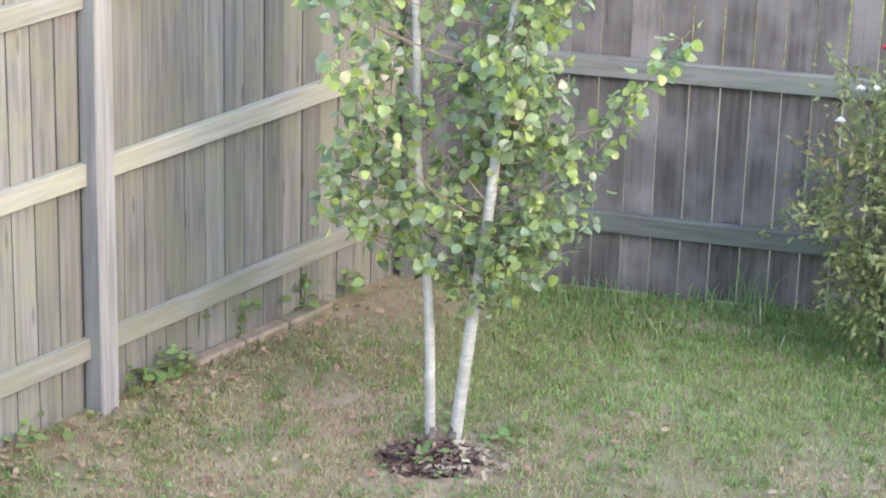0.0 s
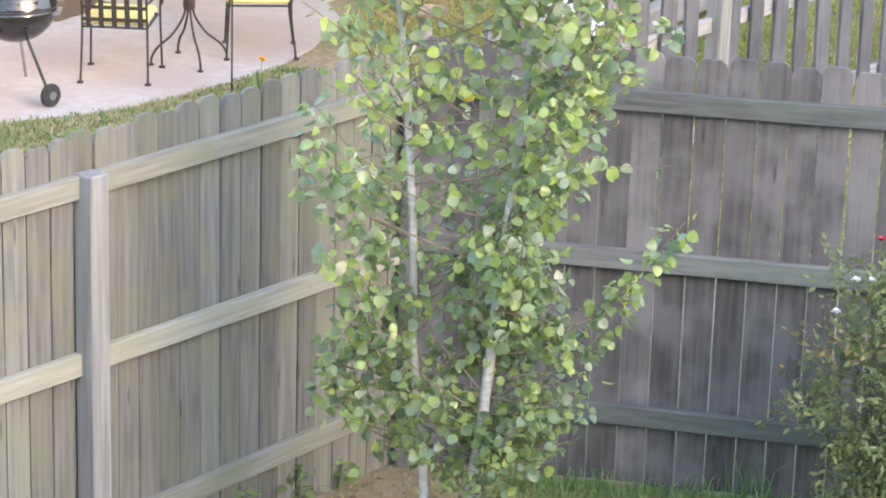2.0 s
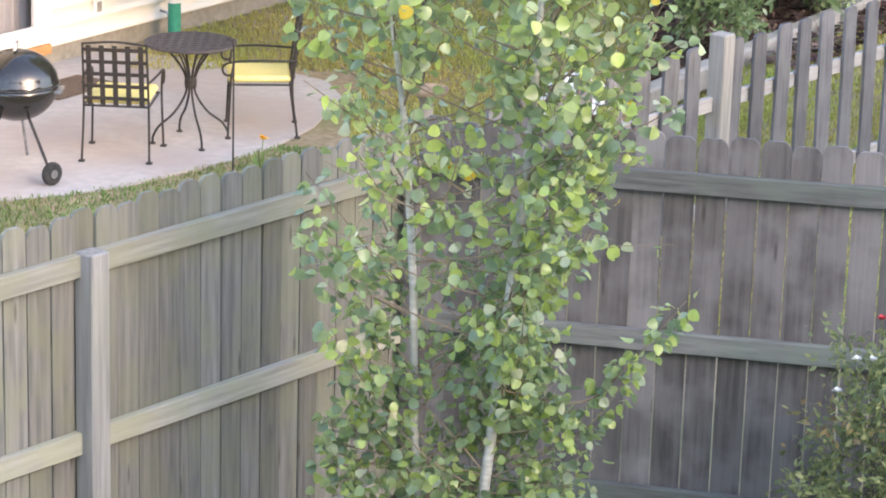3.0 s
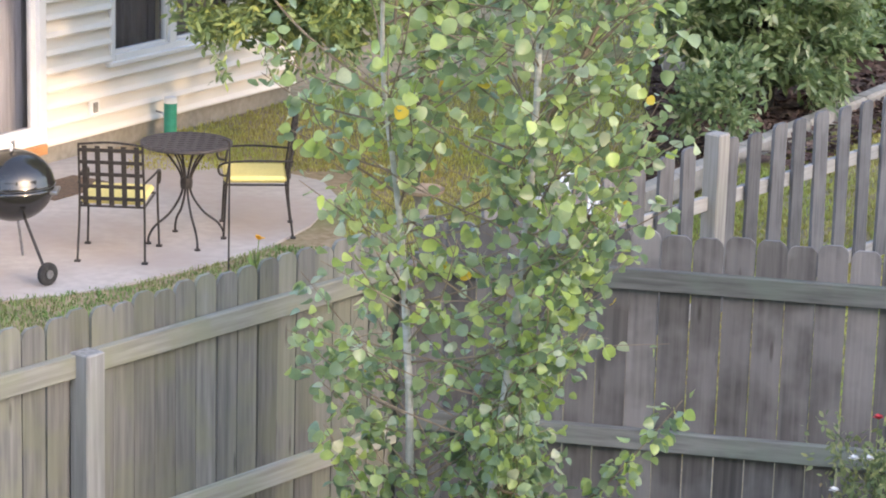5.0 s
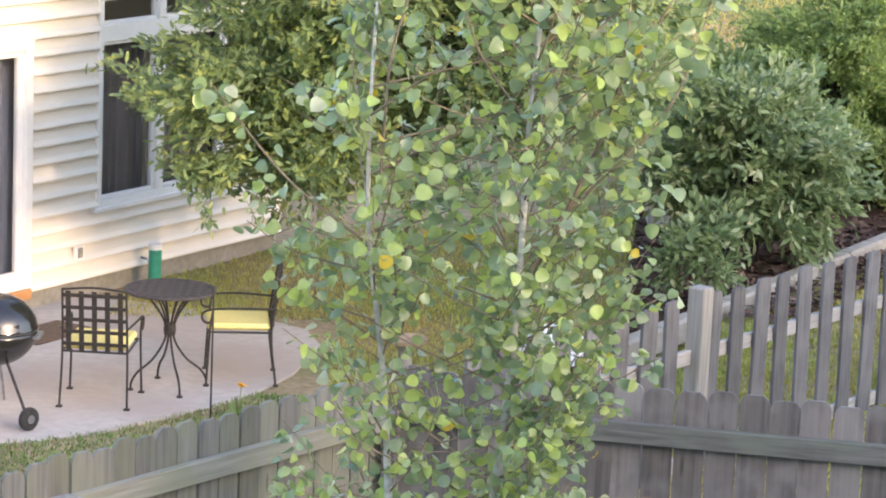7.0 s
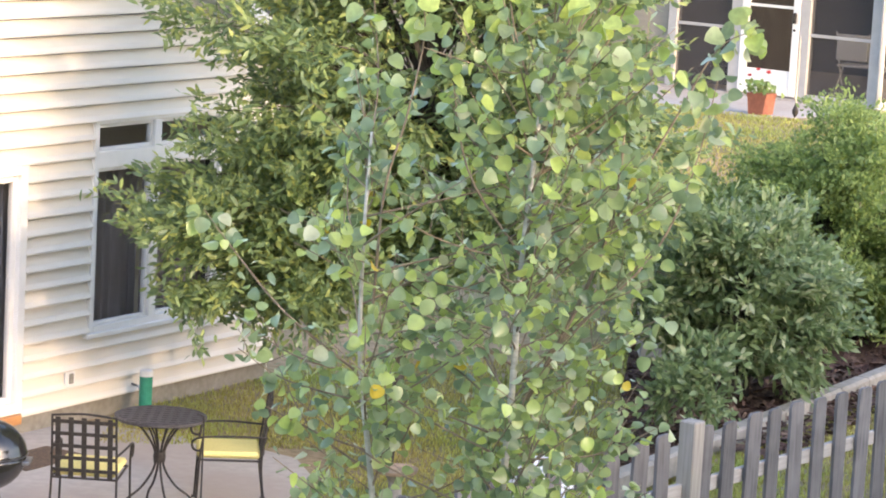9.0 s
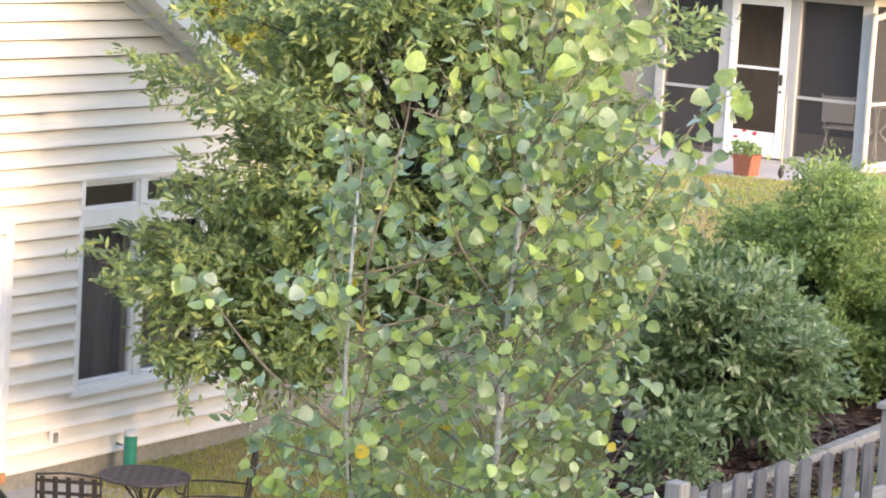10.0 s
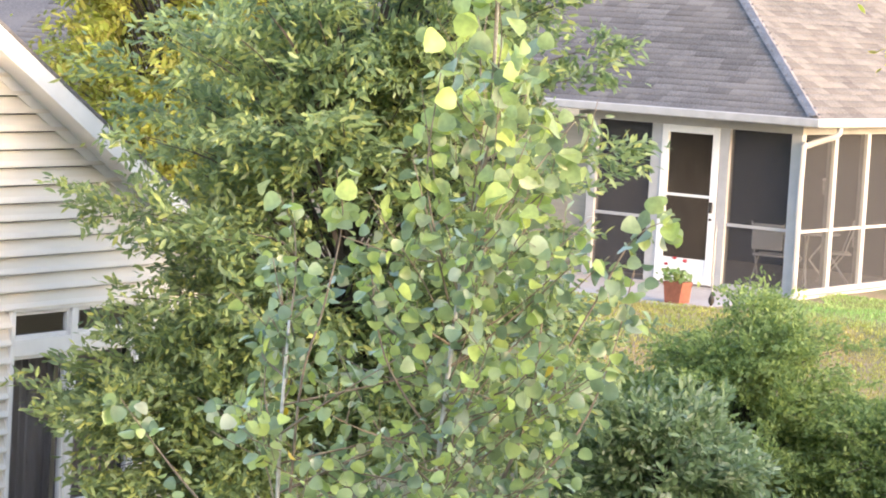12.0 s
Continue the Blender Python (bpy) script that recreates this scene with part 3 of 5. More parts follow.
def privacy_fence(name, direction, side, first, pitch, count, rails, wood, rail_wood, h, gap, label, posts):
    ang = math.degrees(math.atan2(direction.y, direction.x))
    f = thing(name, pose(CORNER.x, CORNER.y, 0, 0, 0, ang), label, "fence")
    bm = board_mesh("board", pitch - gap, h, 0.016, 0.028)
    me = bpy.data.meshes.new("board")
    bm.to_mesh(me)
    bm.free()
    rnd = random.Random(3)
    for i in range(count):
        s = first + pitch * (i + 0.5)
        ob = part("board", me, wood, f)
        ob.matrix_basis = pose(s, -side * rnd.uniform(0, 0.003), 0.012 * rnd.uniform(-1, 1), rnd.uniform(-0.25, 0.25), rnd.uniform(-0.12, 0.12), rnd.uniform(-1.2, 1.2))
    for z0, slope in rails:
        bm = box(0.02, first + pitch * count, side * 0.010, side * 0.048, -0.044, 0.044, 0.004)
        for v in bm.verts:
            v.co.z += z0 + slope * v.co.x
        part("rail", bm, rail_wood, f)
    for s, w, top in posts:
        bm = box(s - w / 2, s + w / 2, side * 0.012, side * 0.105, -0.25, top, 0.005)
        # the narrow corner post takes dark board wood to stand for the shadowed gap
        part("post", bm, POST if s > 1 else wood, f, "square grey post")
    return f


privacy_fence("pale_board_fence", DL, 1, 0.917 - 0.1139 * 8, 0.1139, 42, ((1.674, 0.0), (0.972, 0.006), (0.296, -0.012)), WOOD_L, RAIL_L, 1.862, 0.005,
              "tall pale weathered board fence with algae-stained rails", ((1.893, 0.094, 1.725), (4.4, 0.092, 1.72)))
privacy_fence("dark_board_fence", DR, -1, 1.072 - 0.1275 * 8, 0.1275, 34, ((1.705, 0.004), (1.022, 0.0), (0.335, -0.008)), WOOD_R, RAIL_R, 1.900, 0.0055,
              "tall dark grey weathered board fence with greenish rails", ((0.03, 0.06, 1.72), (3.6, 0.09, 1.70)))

# ---- picket fence behind ----
PF = Vector((1.585, 16.42))
pang = 52.0
picket_fence = thing("picket_fence", pose(PF.x, PF.y, 0, 0, 0, pang), "weathered grey picket fence with pale rails", "fence")
bm = prism([(-0.07, 0.05), (0.07, 0.05), (0.07, 1.105), (0.062, 1.128), (0.045, 1.14), (-0.045, 1.14), (-0.062, 1.128), (-0.07, 1.105)], -0.011, 0.011)
pmesh = bpy.data.meshes.new("picket")
bm.to_mesh(pmesh)
bm.free()
rnd = random.Random(8)
for i in range(-8, 20):
    if i == 9:
        continue
    ob = part("picket", pmesh, PICKET, picket_fence)
    ob.matrix_basis = pose((0.136 if i >= 0 else -0.022) + 0.274 * i + rnd.uniform(-.008, .008), -0.035, rnd.uniform(-.012, .012), rnd.uniform(-1, 1), rnd.uniform(-1.2, 0.6), rnd.uniform(-3, 3))
for z in (0.10, 0.76):
    part("rail", box(-2.3, 5.4, -0.02, 0.018, z - 0.045, z + 0.045, 0.003), RAIL_P, picket_fence)
part("post", box(-0.058, 0.058, -0.085, 0.03, -0.2, 1.19, 0.008), POST, picket_fence, "thick square post with a flat top")
tall = part("post", box(2.625, 2.755, -0.065, 0.065, -0.2, 1.315, 0.008), POST, picket_fence, "taller square post with a cap")
bm = box(2.595, 2.785, -0.095, 0.095, 1.315, 1.36, 0.008)
bmesh.ops.create_cone(bm, segments=4, radius1=0.115, radius2=0.02, depth=0.05, cap_ends=True, matrix=pose(2.69, 0, 1.3855, 0, 0, 45))
part("cap", bm, POST, tall)

# ---- curb and planting bed ----
curb_dir = Vector((1.609, 2.789)).normalized()
curb = thing("garden_curb", pose(2.247, 21.027, 0, 0, 0, math.degrees(math.atan2(curb_dir.y, curb_dir.x))), "pale concrete curb round the planting bed", "curb", kind="structure")
for i in range(-3, 9):
    part("curb_stone", box(i * 0.6, i * 0.6 + 0.592, -0.07, 0.07, -0.08, 0.11, 0.02), FOUNDATION, curb)
# dark sheet for the mulch soil and for the deep shade under the shrubs
ss, ww = np.meshgrid(np.linspace(-0.2, 7.0, 60), np.linspace(0.02, 1.0, 34))
ww = ww * (0.9 + 0.45 * ss)
bx, by = 2.247 + ss * curb_dir.x - ww * curb_dir.y, 21.027 + ss * curb_dir.y + ww * curb_dir.x
bz = height(bx, by) + 0.012 + 0.03 * smooth(0.0, 0.5, ww) + 0.012 * np.sin(9 * bx) * np.sin(8 * by)
ii = np.arange(59)[None] + (np.arange(33) * 60)[:, None]
soil = part("bed_soil", flat_mesh("bed_soil", np.stack([bx, by, bz], 2).reshape(-1, 3), np.stack([ii, ii + 1, ii + 61, ii + 60], 2).reshape(-1, 4)), MULCH, kind="stuff", smooth=True)
tagged(soil, "dark mulch soil of the planting bed, shrub shade in its tone", "soil")
n = 3600
s = RNG.uniform(-0.2, 6.5, n)
w = np.concatenate([RNG.uniform(-0.6, -0.08, 900), RNG.uniform(0.05, 1.0, n - 900) * (0.9 + 0.45 * s[900:])])
px, py = 2.247 + s * curb_dir.x + -w * curb_dir.y, 21.027 + s * curb_dir.y + w * curb_dir.x
bed = part("bed_mulch", scatter("bed_mulch", chip, np.stack([px, py, height(px, py) + 0.045], 1), RNG.normal(0, 1, (n, 3)) * [1, 1, .3], RNG.normal(0, .5, (n, 3)) + [0, 0, 1], RNG.uniform(.07, .15, n)), CHIP, kind="stuff")
tagged(bed, "dark bark mulch in the planting bed", "mulch")


# ---- foliage ----
def unit(v):
    return v / (np.linalg.norm(v, axis=-1, keepdims=True) + 1e-9)


ROUND = leaf_shape(1.0, 0.2, 0.17, 8)
LONG = leaf_shape(0.34, 0.8, 0.15, 4)
WIDE = leaf_shape(0.42, 0.8, 0.12, 5)

# the aspen: two white stems, thin upright branches, round leaves on long stalks
AY = 9.6
aspen = thing("aspen_tree", pose(0.02, AY, 0), "young twin-stemmed aspen with white bark in the mulch ring", "tree")


def local(p):
    return Vector((p[0] - 0.02, p[1], p[2]))


STEM_L = [local(p) for p in ((-0.027, 0, -0.05), (-0.05, 0.0, 0.6), (-0.10, 0.03, 1.1), (-0.118, 0.05, 1.62), (-0.155, 0.05, 2.15), (-0.185, 0.05, 2.42), (-0.235, 0.04, 2.78), (-0.245, 0.02, 3.2), (-0.235, 0.0, 3.6))]
STEM_R = [local(p) for p in ((0.058, 0, -0.05), (0.108, 0.0, 0.43), (0.172, -0.02, 1.04), (0.20, -0.03, 1.4), (0.268, -0.03, 2.1), (0.30, -0.02, 2.68), (0.308, 0, 3.17), (0.345, 0, 3.76), (0.41, 0, 4.25), (0.42, 0, 4.75), (0.41, 0, 5.1))]
part("trunk", tube(smooth_line(STEM_L), 0.021, 0.005, 9), ASPEN_BARK, aspen, smooth=True)
part("trunk", tube(smooth_line(STEM_R[:8]), 0.026, 0.0075, 9), ASPEN_BARK, aspen, smooth=True)
part("leader", tube(smooth_line(STEM_R[7:]), 0.0072, 0.003, 7), LEADER, aspen, "thin grey-brown leading shoot", smooth=True)
for base in (STEM_L[0], STEM_R[0]):
    foot = [base, base + Vector((0.002, 0, 0.06)), base + Vector((0.008, 0, 0.115))]
    part("rough_bark_foot", tube(foot, 0.032, 0.0235, 9), BASE_BARK, aspen, "rough dark bark at the foot")
# crown outline: height, left, right
OUTLINE = np.array([(0.5, 0.02, 0.3), (0.62, -0.02, 0.4), (0.8, -0.26, 0.5), (0.92, -0.38, 0.57), (1.03, -0.52, 0.54), (1.2, -0.46, 0.56), (1.4, -0.54, 0.44), (1.65, -0.5, 0.43),
                    (1.76, -0.6, 0.54), (2.0, -0.62, 0.66), (2.3, -0.7, 0.79), (2.65, -0.65, 0.83), (3.0, -0.76, 0.93), (3.2, -0.72, 0.9), (3.35, -0.42, 0.9), (3.6, -0.2, 0.93),
                    (3.8, -0.14, 0.94), (4.05, -0.1, 0.95), (4.2, 0.1, 0.82), (4.4, 0.15, 0.76), (4.55, 0.22, 0.52), (4.8, 0.3, 0.48)])
branch_bm = bmesh.new()
twig_pts, twig_dirs, twig_size = [], [], []
rnd = random.Random(11)


def leafy(line, count, spread, start=0.25):
    """Leaf places along a twig."""
    pts = [Vector(p) for p in line]
    for _ in range(count):
        t = start + (1 - start) * rnd.random() ** 0.8
        k = t * (len(pts) - 1)
        i = min(int(k), len(pts) - 2)
        p = pts[i].lerp(pts[i + 1], k - i)
        o = Vector((rnd.gauss(0, 1), rnd.gauss(0, 1), rnd.gauss(0, 0.6))).normalized() * spread * rnd.uniform(0.4, 1.0)
        twig_pts.append(p + o)
        twig_dirs.append((o.normalized() + Vector((rnd.gauss(0, .4), rnd.gauss(0, .4), -0.55))).normalized())
        twig_size.append((0.0395 + 0.0046 * max(0, p.z - 0.9) + 0.012 * max(0, p.z - 3.7)) * rnd.uniform(0.70, 1.25))


def branch(p, tip, r, leaves, bow=0.06):
    mid = p.lerp(tip, 0.5) + Vector((rnd.uniform(-bow, bow), rnd.uniform(-bow, bow), -bow * 0.4))
    line = smooth_line([p, mid, tip], 4)
    tube(line, r, r * 0.35, 5, branch_bm)
    leafy(line, leaves, 0.055)
    for _ in range(2):
        a = line[rnd.randint(3, len(line) - 2)]
        b = a + Vector((rnd.gauss(0, .09), rnd.gauss(0, .09), rnd.uniform(0.03, 0.16)))
        tube([a, a.lerp(b, .5) + Vector((0, 0, .01)), b], r * 0.45, r * 0.25, 4, branch_bm)
        leafy([a, b], max(4, leaves // 3), 0.05)


for stem, lo, hi, n in ((STEM_L, 0.70, 3.55, 78), (STEM_R, 0.56, 4.45, 190)):
    line = smooth_line(stem, 8)
    for i in range(n):
        z = lo + (hi - lo) * (i + rnd.random()) / n
        if z > 3.5 and rnd.random() < 0.5 * min(1, (z - 3.5) / 0.5):
            continue
        p = min(line, key=lambda q: abs(q.z - z))
        ang = rnd.uniform(0, 2 * math.pi)
        if stem is STEM_R and math.cos(ang) < 0 and rnd.random() < 0.35:
            ang = math.pi - ang
        zt = z + rnd.uniform(0.10, 0.55) * (0.5 if z < 0.9 else 1)
        left, right = np.interp(zt, OUTLINE[:, 0], OUTLINE[:, 1]), np.interp(zt, OUTLINE[:, 0], OUTLINE[:, 2])
        reach = (right - 0.02 - p.x) if math.cos(ang) > 0 else (p.x - left + 0.02)
        reach = max(0.08, reach) * (rnd.uniform(0.65, 1.0) if z < 1.9 else rnd.uniform(0.55, 1.04))
        depth = min(0.5, 0.22 + 0.1 * z) * rnd.uniform(0.5, 1)
        tip = Vector((p.x + math.cos(ang) * reach, p.y + math.sin(ang) * depth, zt))
        branch(p.copy(), tip, 0.0046 if z < 4 else 0.0032, rnd.randint(18, 25) if z < 1.35 else rnd.randint(12, 18) if z < 2.8 else rnd.randint(9, 14) if z < 3.9 else rnd.randint(3, 5))
# the full skirt of low twigs
for stem, n in ((STEM_L, 11), (STEM_R, 13)):
    line = smooth_line(stem, 8)
    for i in range(n):
        z = rnd.uniform(0.66, 1.15)
        p = min(line, key=lambda q: abs(q.z - z))
        side = rnd.choice((-1, 1))
        zt = max(0.62, z + rnd.uniform(-0.12, 0.2))
        lim = float(np.interp(zt, OUTLINE[:, 0], OUTLINE[:, 1 if side < 0 else 2]))
        tip = Vector((p.x + (lim - 0.02 - p.x) * rnd.uniform(0.5, 1.0), p.y + rnd.uniform(-0.25, 0.25), zt))
        branch(p.copy(), tip, 0.004, rnd.randint(14, 20))
# the few boughs that stand out of the outline
for pts, r, leaves in ((((0.20, 0, 1.30), (0.50, -0.05, 1.28), (0.68, -0.06, 1.45), (0.86, -0.06, 1.68)), 0.006, 84),
                       (((0.17, 0, 0.95), (0.42, -0.04, 1.1), (0.56, -0.05, 1.22), (0.66, -0.05, 1.38)), 0.005, 60),
                       (((0.30, 0, 2.60), (0.43, -0.03, 2.85), (0.60, -0.05, 3.3), (0.64, -0.05, 3.75)), 0.012, 40),
                       (((0.34, 0, 3.74), (0.26, -0.02, 3.9), (0.21, -0.02, 4.15), (0.24, 0, 4.5)), 0.006, 14),
                       (((0.36, 0, 3.8), (0.27, 0.02, 4.0), (0.22, 0.02, 4.2), (0.17, 0.02, 4.45)), 0.004, 9),
                       (((0.41, 0, 4.1), (0.415, 0, 4.4), (0.412, 0, 4.8), (0.41, 0, 5.0)), 0.004, 13),
                       (((0.41, 0, 3.9), (0.62, -0.03, 4.1), (0.74, -0.03, 4.25), (0.78, -0.03, 4.42)), 0.004, 9),
                       (((0.6, -0.03, 3.3), (0.8, -0.05, 3.7), (0.93, -0.05, 3.95), (1.06, -0.05, 4.03)), 0.005, 34),
                       (((0.45, -0.02, 2.9), (0.75, 0.03, 3.2), (0.88, 0.03, 3.5), (0.95, 0.03, 3.85)), 0.006, 54),
                       (((0.35, 0, 3.65), (0.5, -0.02, 3.85), (0.62, -0.02, 4.1), (0.66, -0.02, 4.3)), 0.005, 14),
                       (((-0.24, 0, 2.75), (-0.5, -0.02, 2.95), (-0.68, -0.02, 3.15), (-0.80, -0.02, 3.3)), 0.006, 24),
                       (((-0.2, 0, 3.0), (-0.18, -0.05, 3.4), (-0.12, -0.05, 3.65), (-0.07, -0.05, 3.95), (-0.10, -0.05, 4.13)), 0.006, 34),
                       (((0.3, 0, 3.2), (0.1, -0.05, 3.5), (0.02, -0.05, 3.9)), 0.006, 26)):
    line = smooth_line([local(p) for p in pts], 5)
    tube(line, r, r * 0.3, 5, branch_bm)
    leafy(line, leaves, 0.055, 0.3)
part("twiggery", branch_bm, TWIG, aspen, "thin grey-brown branches", kind="stuff")
P, D, S = np.array(twig_pts), np.array(twig_dirs), np.array(twig_size)
keep = P[:, 2] > 0.52
P, D, S = P[keep], D[keep], S[keep]
Nn = unit(RNG.normal(0, 1, P.shape) + np.array([0.1, -0.15, 0.2]))
single = P[:, 2] > 4.0
rest = np.where(~single)[0]
single[RNG.choice(rest, max(20, 290 - int(single.sum())), replace=False)] = True
part("leaves", scatter("leaves", ROUND, P[~single], D[~single], Nn[~single], S[~single]), ASPEN_LEAF, aspen, "round grey-green leaves", kind="stuff")
turned = RNG.choice(np.where((P[:, 2] > 1.5) & (P[:, 2] < 3.6) & ~single)[0], 24, replace=False)
part("yellowed_leaves", scatter("yellowed_leaves", ROUND, P[turned] + [0.03, -0.02, -0.02], D[turned], Nn[turned], S[turned] * 0.9), YELLOW_LEAF, aspen, "a few yellow leaves", kind="stuff")
lm = flat_mesh("leaf", *ROUND)
for i in np.where(single)[0]:
    x = Vector(D[i])
    z = (Vector(Nn[i]) - x * x.dot(Vector(Nn[i]))).normalized()
    rot = Matrix((x, z.cross(x), z)).transposed().to_4x4()
    ob = part("leaf", lm, ASPEN_LEAF_ONE, aspen)
    ob.matrix_basis = Matrix.Translation(P[i]) @ rot @ Matrix.Scale(S[i] * 1.15, 4)


def grown(name, base, center, radii, limbs, twigs, leaves, size, shape, leaf_mat, trunk_r, label, category, seed, spread=0.16, lowest=-9.0, trunks=1, hollow=0.45, bough=None, square=1.0, flat=1.0, thick=0.09, lean=0.0):
    """A broad tree or shrub: trunk, limbs to points spread through the crown, twigs, leaf sprays."""
    q = np.random.default_rng(seed)
    ob = thing(name, pose(*base), label, category)
    base, center, radii = np.array(base), np.array(center) - np.array(base), np.array(radii)
    wood, trunk = bmesh.new(), bmesh.new()
    top = center + [0, 0, radii[2] * 0.25]
    fork = Vector(center * [0.4, 0.4, 0]) + Vector((0, 0, max(0.12, (center[2] - radii[2]) * 0.8 + 0.25)))
    for k in range(trunks):
        o = Vector((q.normal(0, .08), q.normal(0, .08), 0)) * float(radii[0]) if trunks > 1 else Vector((0, 0, 0))
        tube(smooth_line([Vector((0, 0, -0.1)) + o * .6, fork + o, Vector(top) + o * 2], 5), trunk_r, trunk_r * 0.3, 8, trunk)
    part("trunk", trunk, OAK_BARK, ob, smooth=True)
    LP, LD = [], []
    for i in range(limbs):
        d = unit(q.normal(0, 1, 3))
        rad = q.uniform(hollow, 1.0) ** 0.6 * (1 + 0.16 * math.sin(3 * d[0] + 5 * d[2] + seed))
        end = center + np.sign(d) * np.abs(d) ** square * radii * rad
        if bough and q.random() < 0.2:
            end = np.array(bough[0]) - base + np.sign(d) * np.abs(d) ** 0.8 * np.array(bough[1]) * rad
        if lean and end[0] < 0 and end[2] > center[2]:
            end[0] *= 1 - lean * min(1, (end[2] - center[2]) / radii[2] * 1.6)
        if end[2] + base[2] < lowest:
            continue
        t = np.clip((end[2] - fork.z) / max(0.1, top[2] - fork.z) * 0.6, 0.02, 0.95)
        st = fork.lerp(Vector(top), float(t))
        endv = Vector(end)
        mid = st.lerp(endv, 0.55) + Vector((0, 0, 0.12 * (endv - st).length))
        line = smooth_line([st, mid, endv], 4)
        tube(line, trunk_r * thick * (2.6 if i % 9 == 0 else 1), trunk_r * 0.03, 4, wood)
        for _ in range(twigs):
            a = line[int(q.integers(3, len(line)))]
            o = unit((q.normal(0, 1, 3) + 0.8 * d) * [1, 1, flat] + [0, 0, 0.1]) * q.uniform(0.5, 1.6) * spread * 2
            m = leaves
            tt = q.uniform(0.1, 1.1, (m, 1))
            pts = np.array(a) + tt * o + q.normal(0, spread * 0.32, (m, 3)) * [1, 1, flat]
            LP.append(pts)
            LD.append(unit(o) + q.normal(0, 0.6, (m, 3)))
    part("twiggery", wood, OAK_BARK, ob, kind="stuff")
    LP, LD = np.concatenate(LP), np.concatenate(LD)
    nn = q.normal(0, 0.7, LP.shape) + np.array([0.1, -0.35, 0.8])
    part("leaves", scatter("leaves", shape, LP, LD, nn, size * q.uniform(0.65, 1.25, len(LP))), leaf_mat, ob, kind="stuff")
    return ob


grown("shade_tree", (-0.3, 21.6, -0.45), (-0.05, 21.5, 3.3), (2.3, 1.5, 2.65), 500, 6, 44, 0.092, LONG, OAK_LEAF, 0.065,
      "leafy shade tree with narrow dark green leaves", "tree", 21, 0.17, 0.62, hollow=0.2, square=0.75, bough=((-1.5, 20.9, 1.45), (0.75, 0.6, 0.6)), flat=0.5, thick=0.2, lean=0.5)
grown("long_leaved_shrub", (2.6, 22.9, 0), (2.6, 22.8, 0.85), (0.85, 0.75, 0.82), 150, 4, 30, 0.105, LONG, SHRUB_LEAF, 0.04,
      "tall shrub with glossy long grey-green leaves", "shrub", 5, 0.15, 0.3, 3, flat=0.7)
grown("round_shrub", (3.9, 25.8, 0.05), (3.65, 25.8, 1.05), (0.95, 0.95, 1.12), 250, 4, 46, 0.06, WIDE, HEDGE_LEAF, 0.05,
      "rounded fine-leaved green shrub in the planting bed", "shrub", 9, 0.14, 0.3, 3, flat=0.6)
grown("round_shrub", (2.5, 26.2, 0.05), (2.4, 26.2, 0.8), (0.9, 0.8, 0.75), 140, 4, 40, 0.06, WIDE, HEDGE_LEAF, 0.04,
      "rounded fine-leaved green shrub in the planting bed", "shrub", 19, 0.14, 0.3, 3, flat=0.6)
grown("round_shrub", (5.7, 25.6, 0.05), (5.2, 25.3, 0.6), (1.25, 0.9, 0.85), 200, 4, 42, 0.06, WIDE, HEDGE_LEAF, 0.05,
      "rounded fine-leaved green shrub in the planting bed", "shrub", 14, 0.14, 0.2, 3, flat=0.6)
grown("low_shrub", (2.05, 21.5, 0), (2.1, 21.4, 0.4), (0.32, 0.25, 0.42), 22, 4, 14, 0.085, WIDE, SHRUB_LEAF, 0.015,
      "small leafy shrub by the curb", "shrub", 31, 0.09, 0.02, 2)
grown("sunlit_tree", (-3.4, 31.0, 0.5), (-2.0, 30.5, 4.3), (2.0, 1.6, 2.3), 240, 5, 26, 0.13, LONG, GOLD_LEAF, 0.10,
      "sunlit yellow-green tree behind the shade tree", "tree", 44, 0.2, 1.5)
grown("side_tree", (8.0, 29.0, 0.9), (7.0, 28.5, 5.3), (2.2, 1.6, 1.6), 90, 4, 24, 0.12, LONG, GOLD_LEAF, 0.12,
      "yellow-green tree beside the far house", "tree", 47, 0.2, 2.5)
rose = grown("rose_bush", (1.84, 10.40, 0), (1.80, 10.40, 0.68), (0.37, 0.26, 0.60), 150, 3, 14, 0.036, WIDE, ROSE_LEAF, 0.012,
             "rose bush with white blooms before the dark fence", "rose bush", 61, 0.075, 0.12, 3)
q = np.random.default_rng(4)
pts = np.array([-0.34, -0.08, 0.95]) + q.normal(0, 1, (70, 3)) * [0.1, 0.08, 0.05]
part("young_leaves", scatter("young_leaves", WIDE, pts, q.normal(0, 1, (70, 3)), q.normal(0, .7, (70, 3)) + [0, -.4, .6], q.uniform(.025, .045, 70)), ROSE_TIP, rose, "reddish young leaves", kind="stuff")


def bloom(x, y, z, size, material, parent, petals=9):
    q = np.random.default_rng(int(1000 * (x + y + z)) % 999)
    a = np.linspace(0, 4 * np.pi, petals)
    d = np.stack([np.cos(a), np.sin(a), 0.4 + 0.5 * (np.arange(petals) % 3)], 1)
    part("bloom", scatter("bloom", leaf_shape(0.9, 0.2, 0.2, 5), np.tile([x, y, z], (petals, 1)), d, np.array([0, 0, 1.0]) - 0.4 * d, np.full(petals, size)), material, parent)


for x, y, z, m in ((-0.30, -0.06, 1.07, WHITE_PETAL), (-0.23, -0.05, 1.2, WHITE_PETAL), (-0.17, -0.05, 1.2, WHITE_PETAL), (-0.14, -0.02, 1.36, RED_PETAL), (-0.08, -0.1, 0.98, WHITE_PETAL)):
    bloom(x, y, z, 0.024, m, rose)
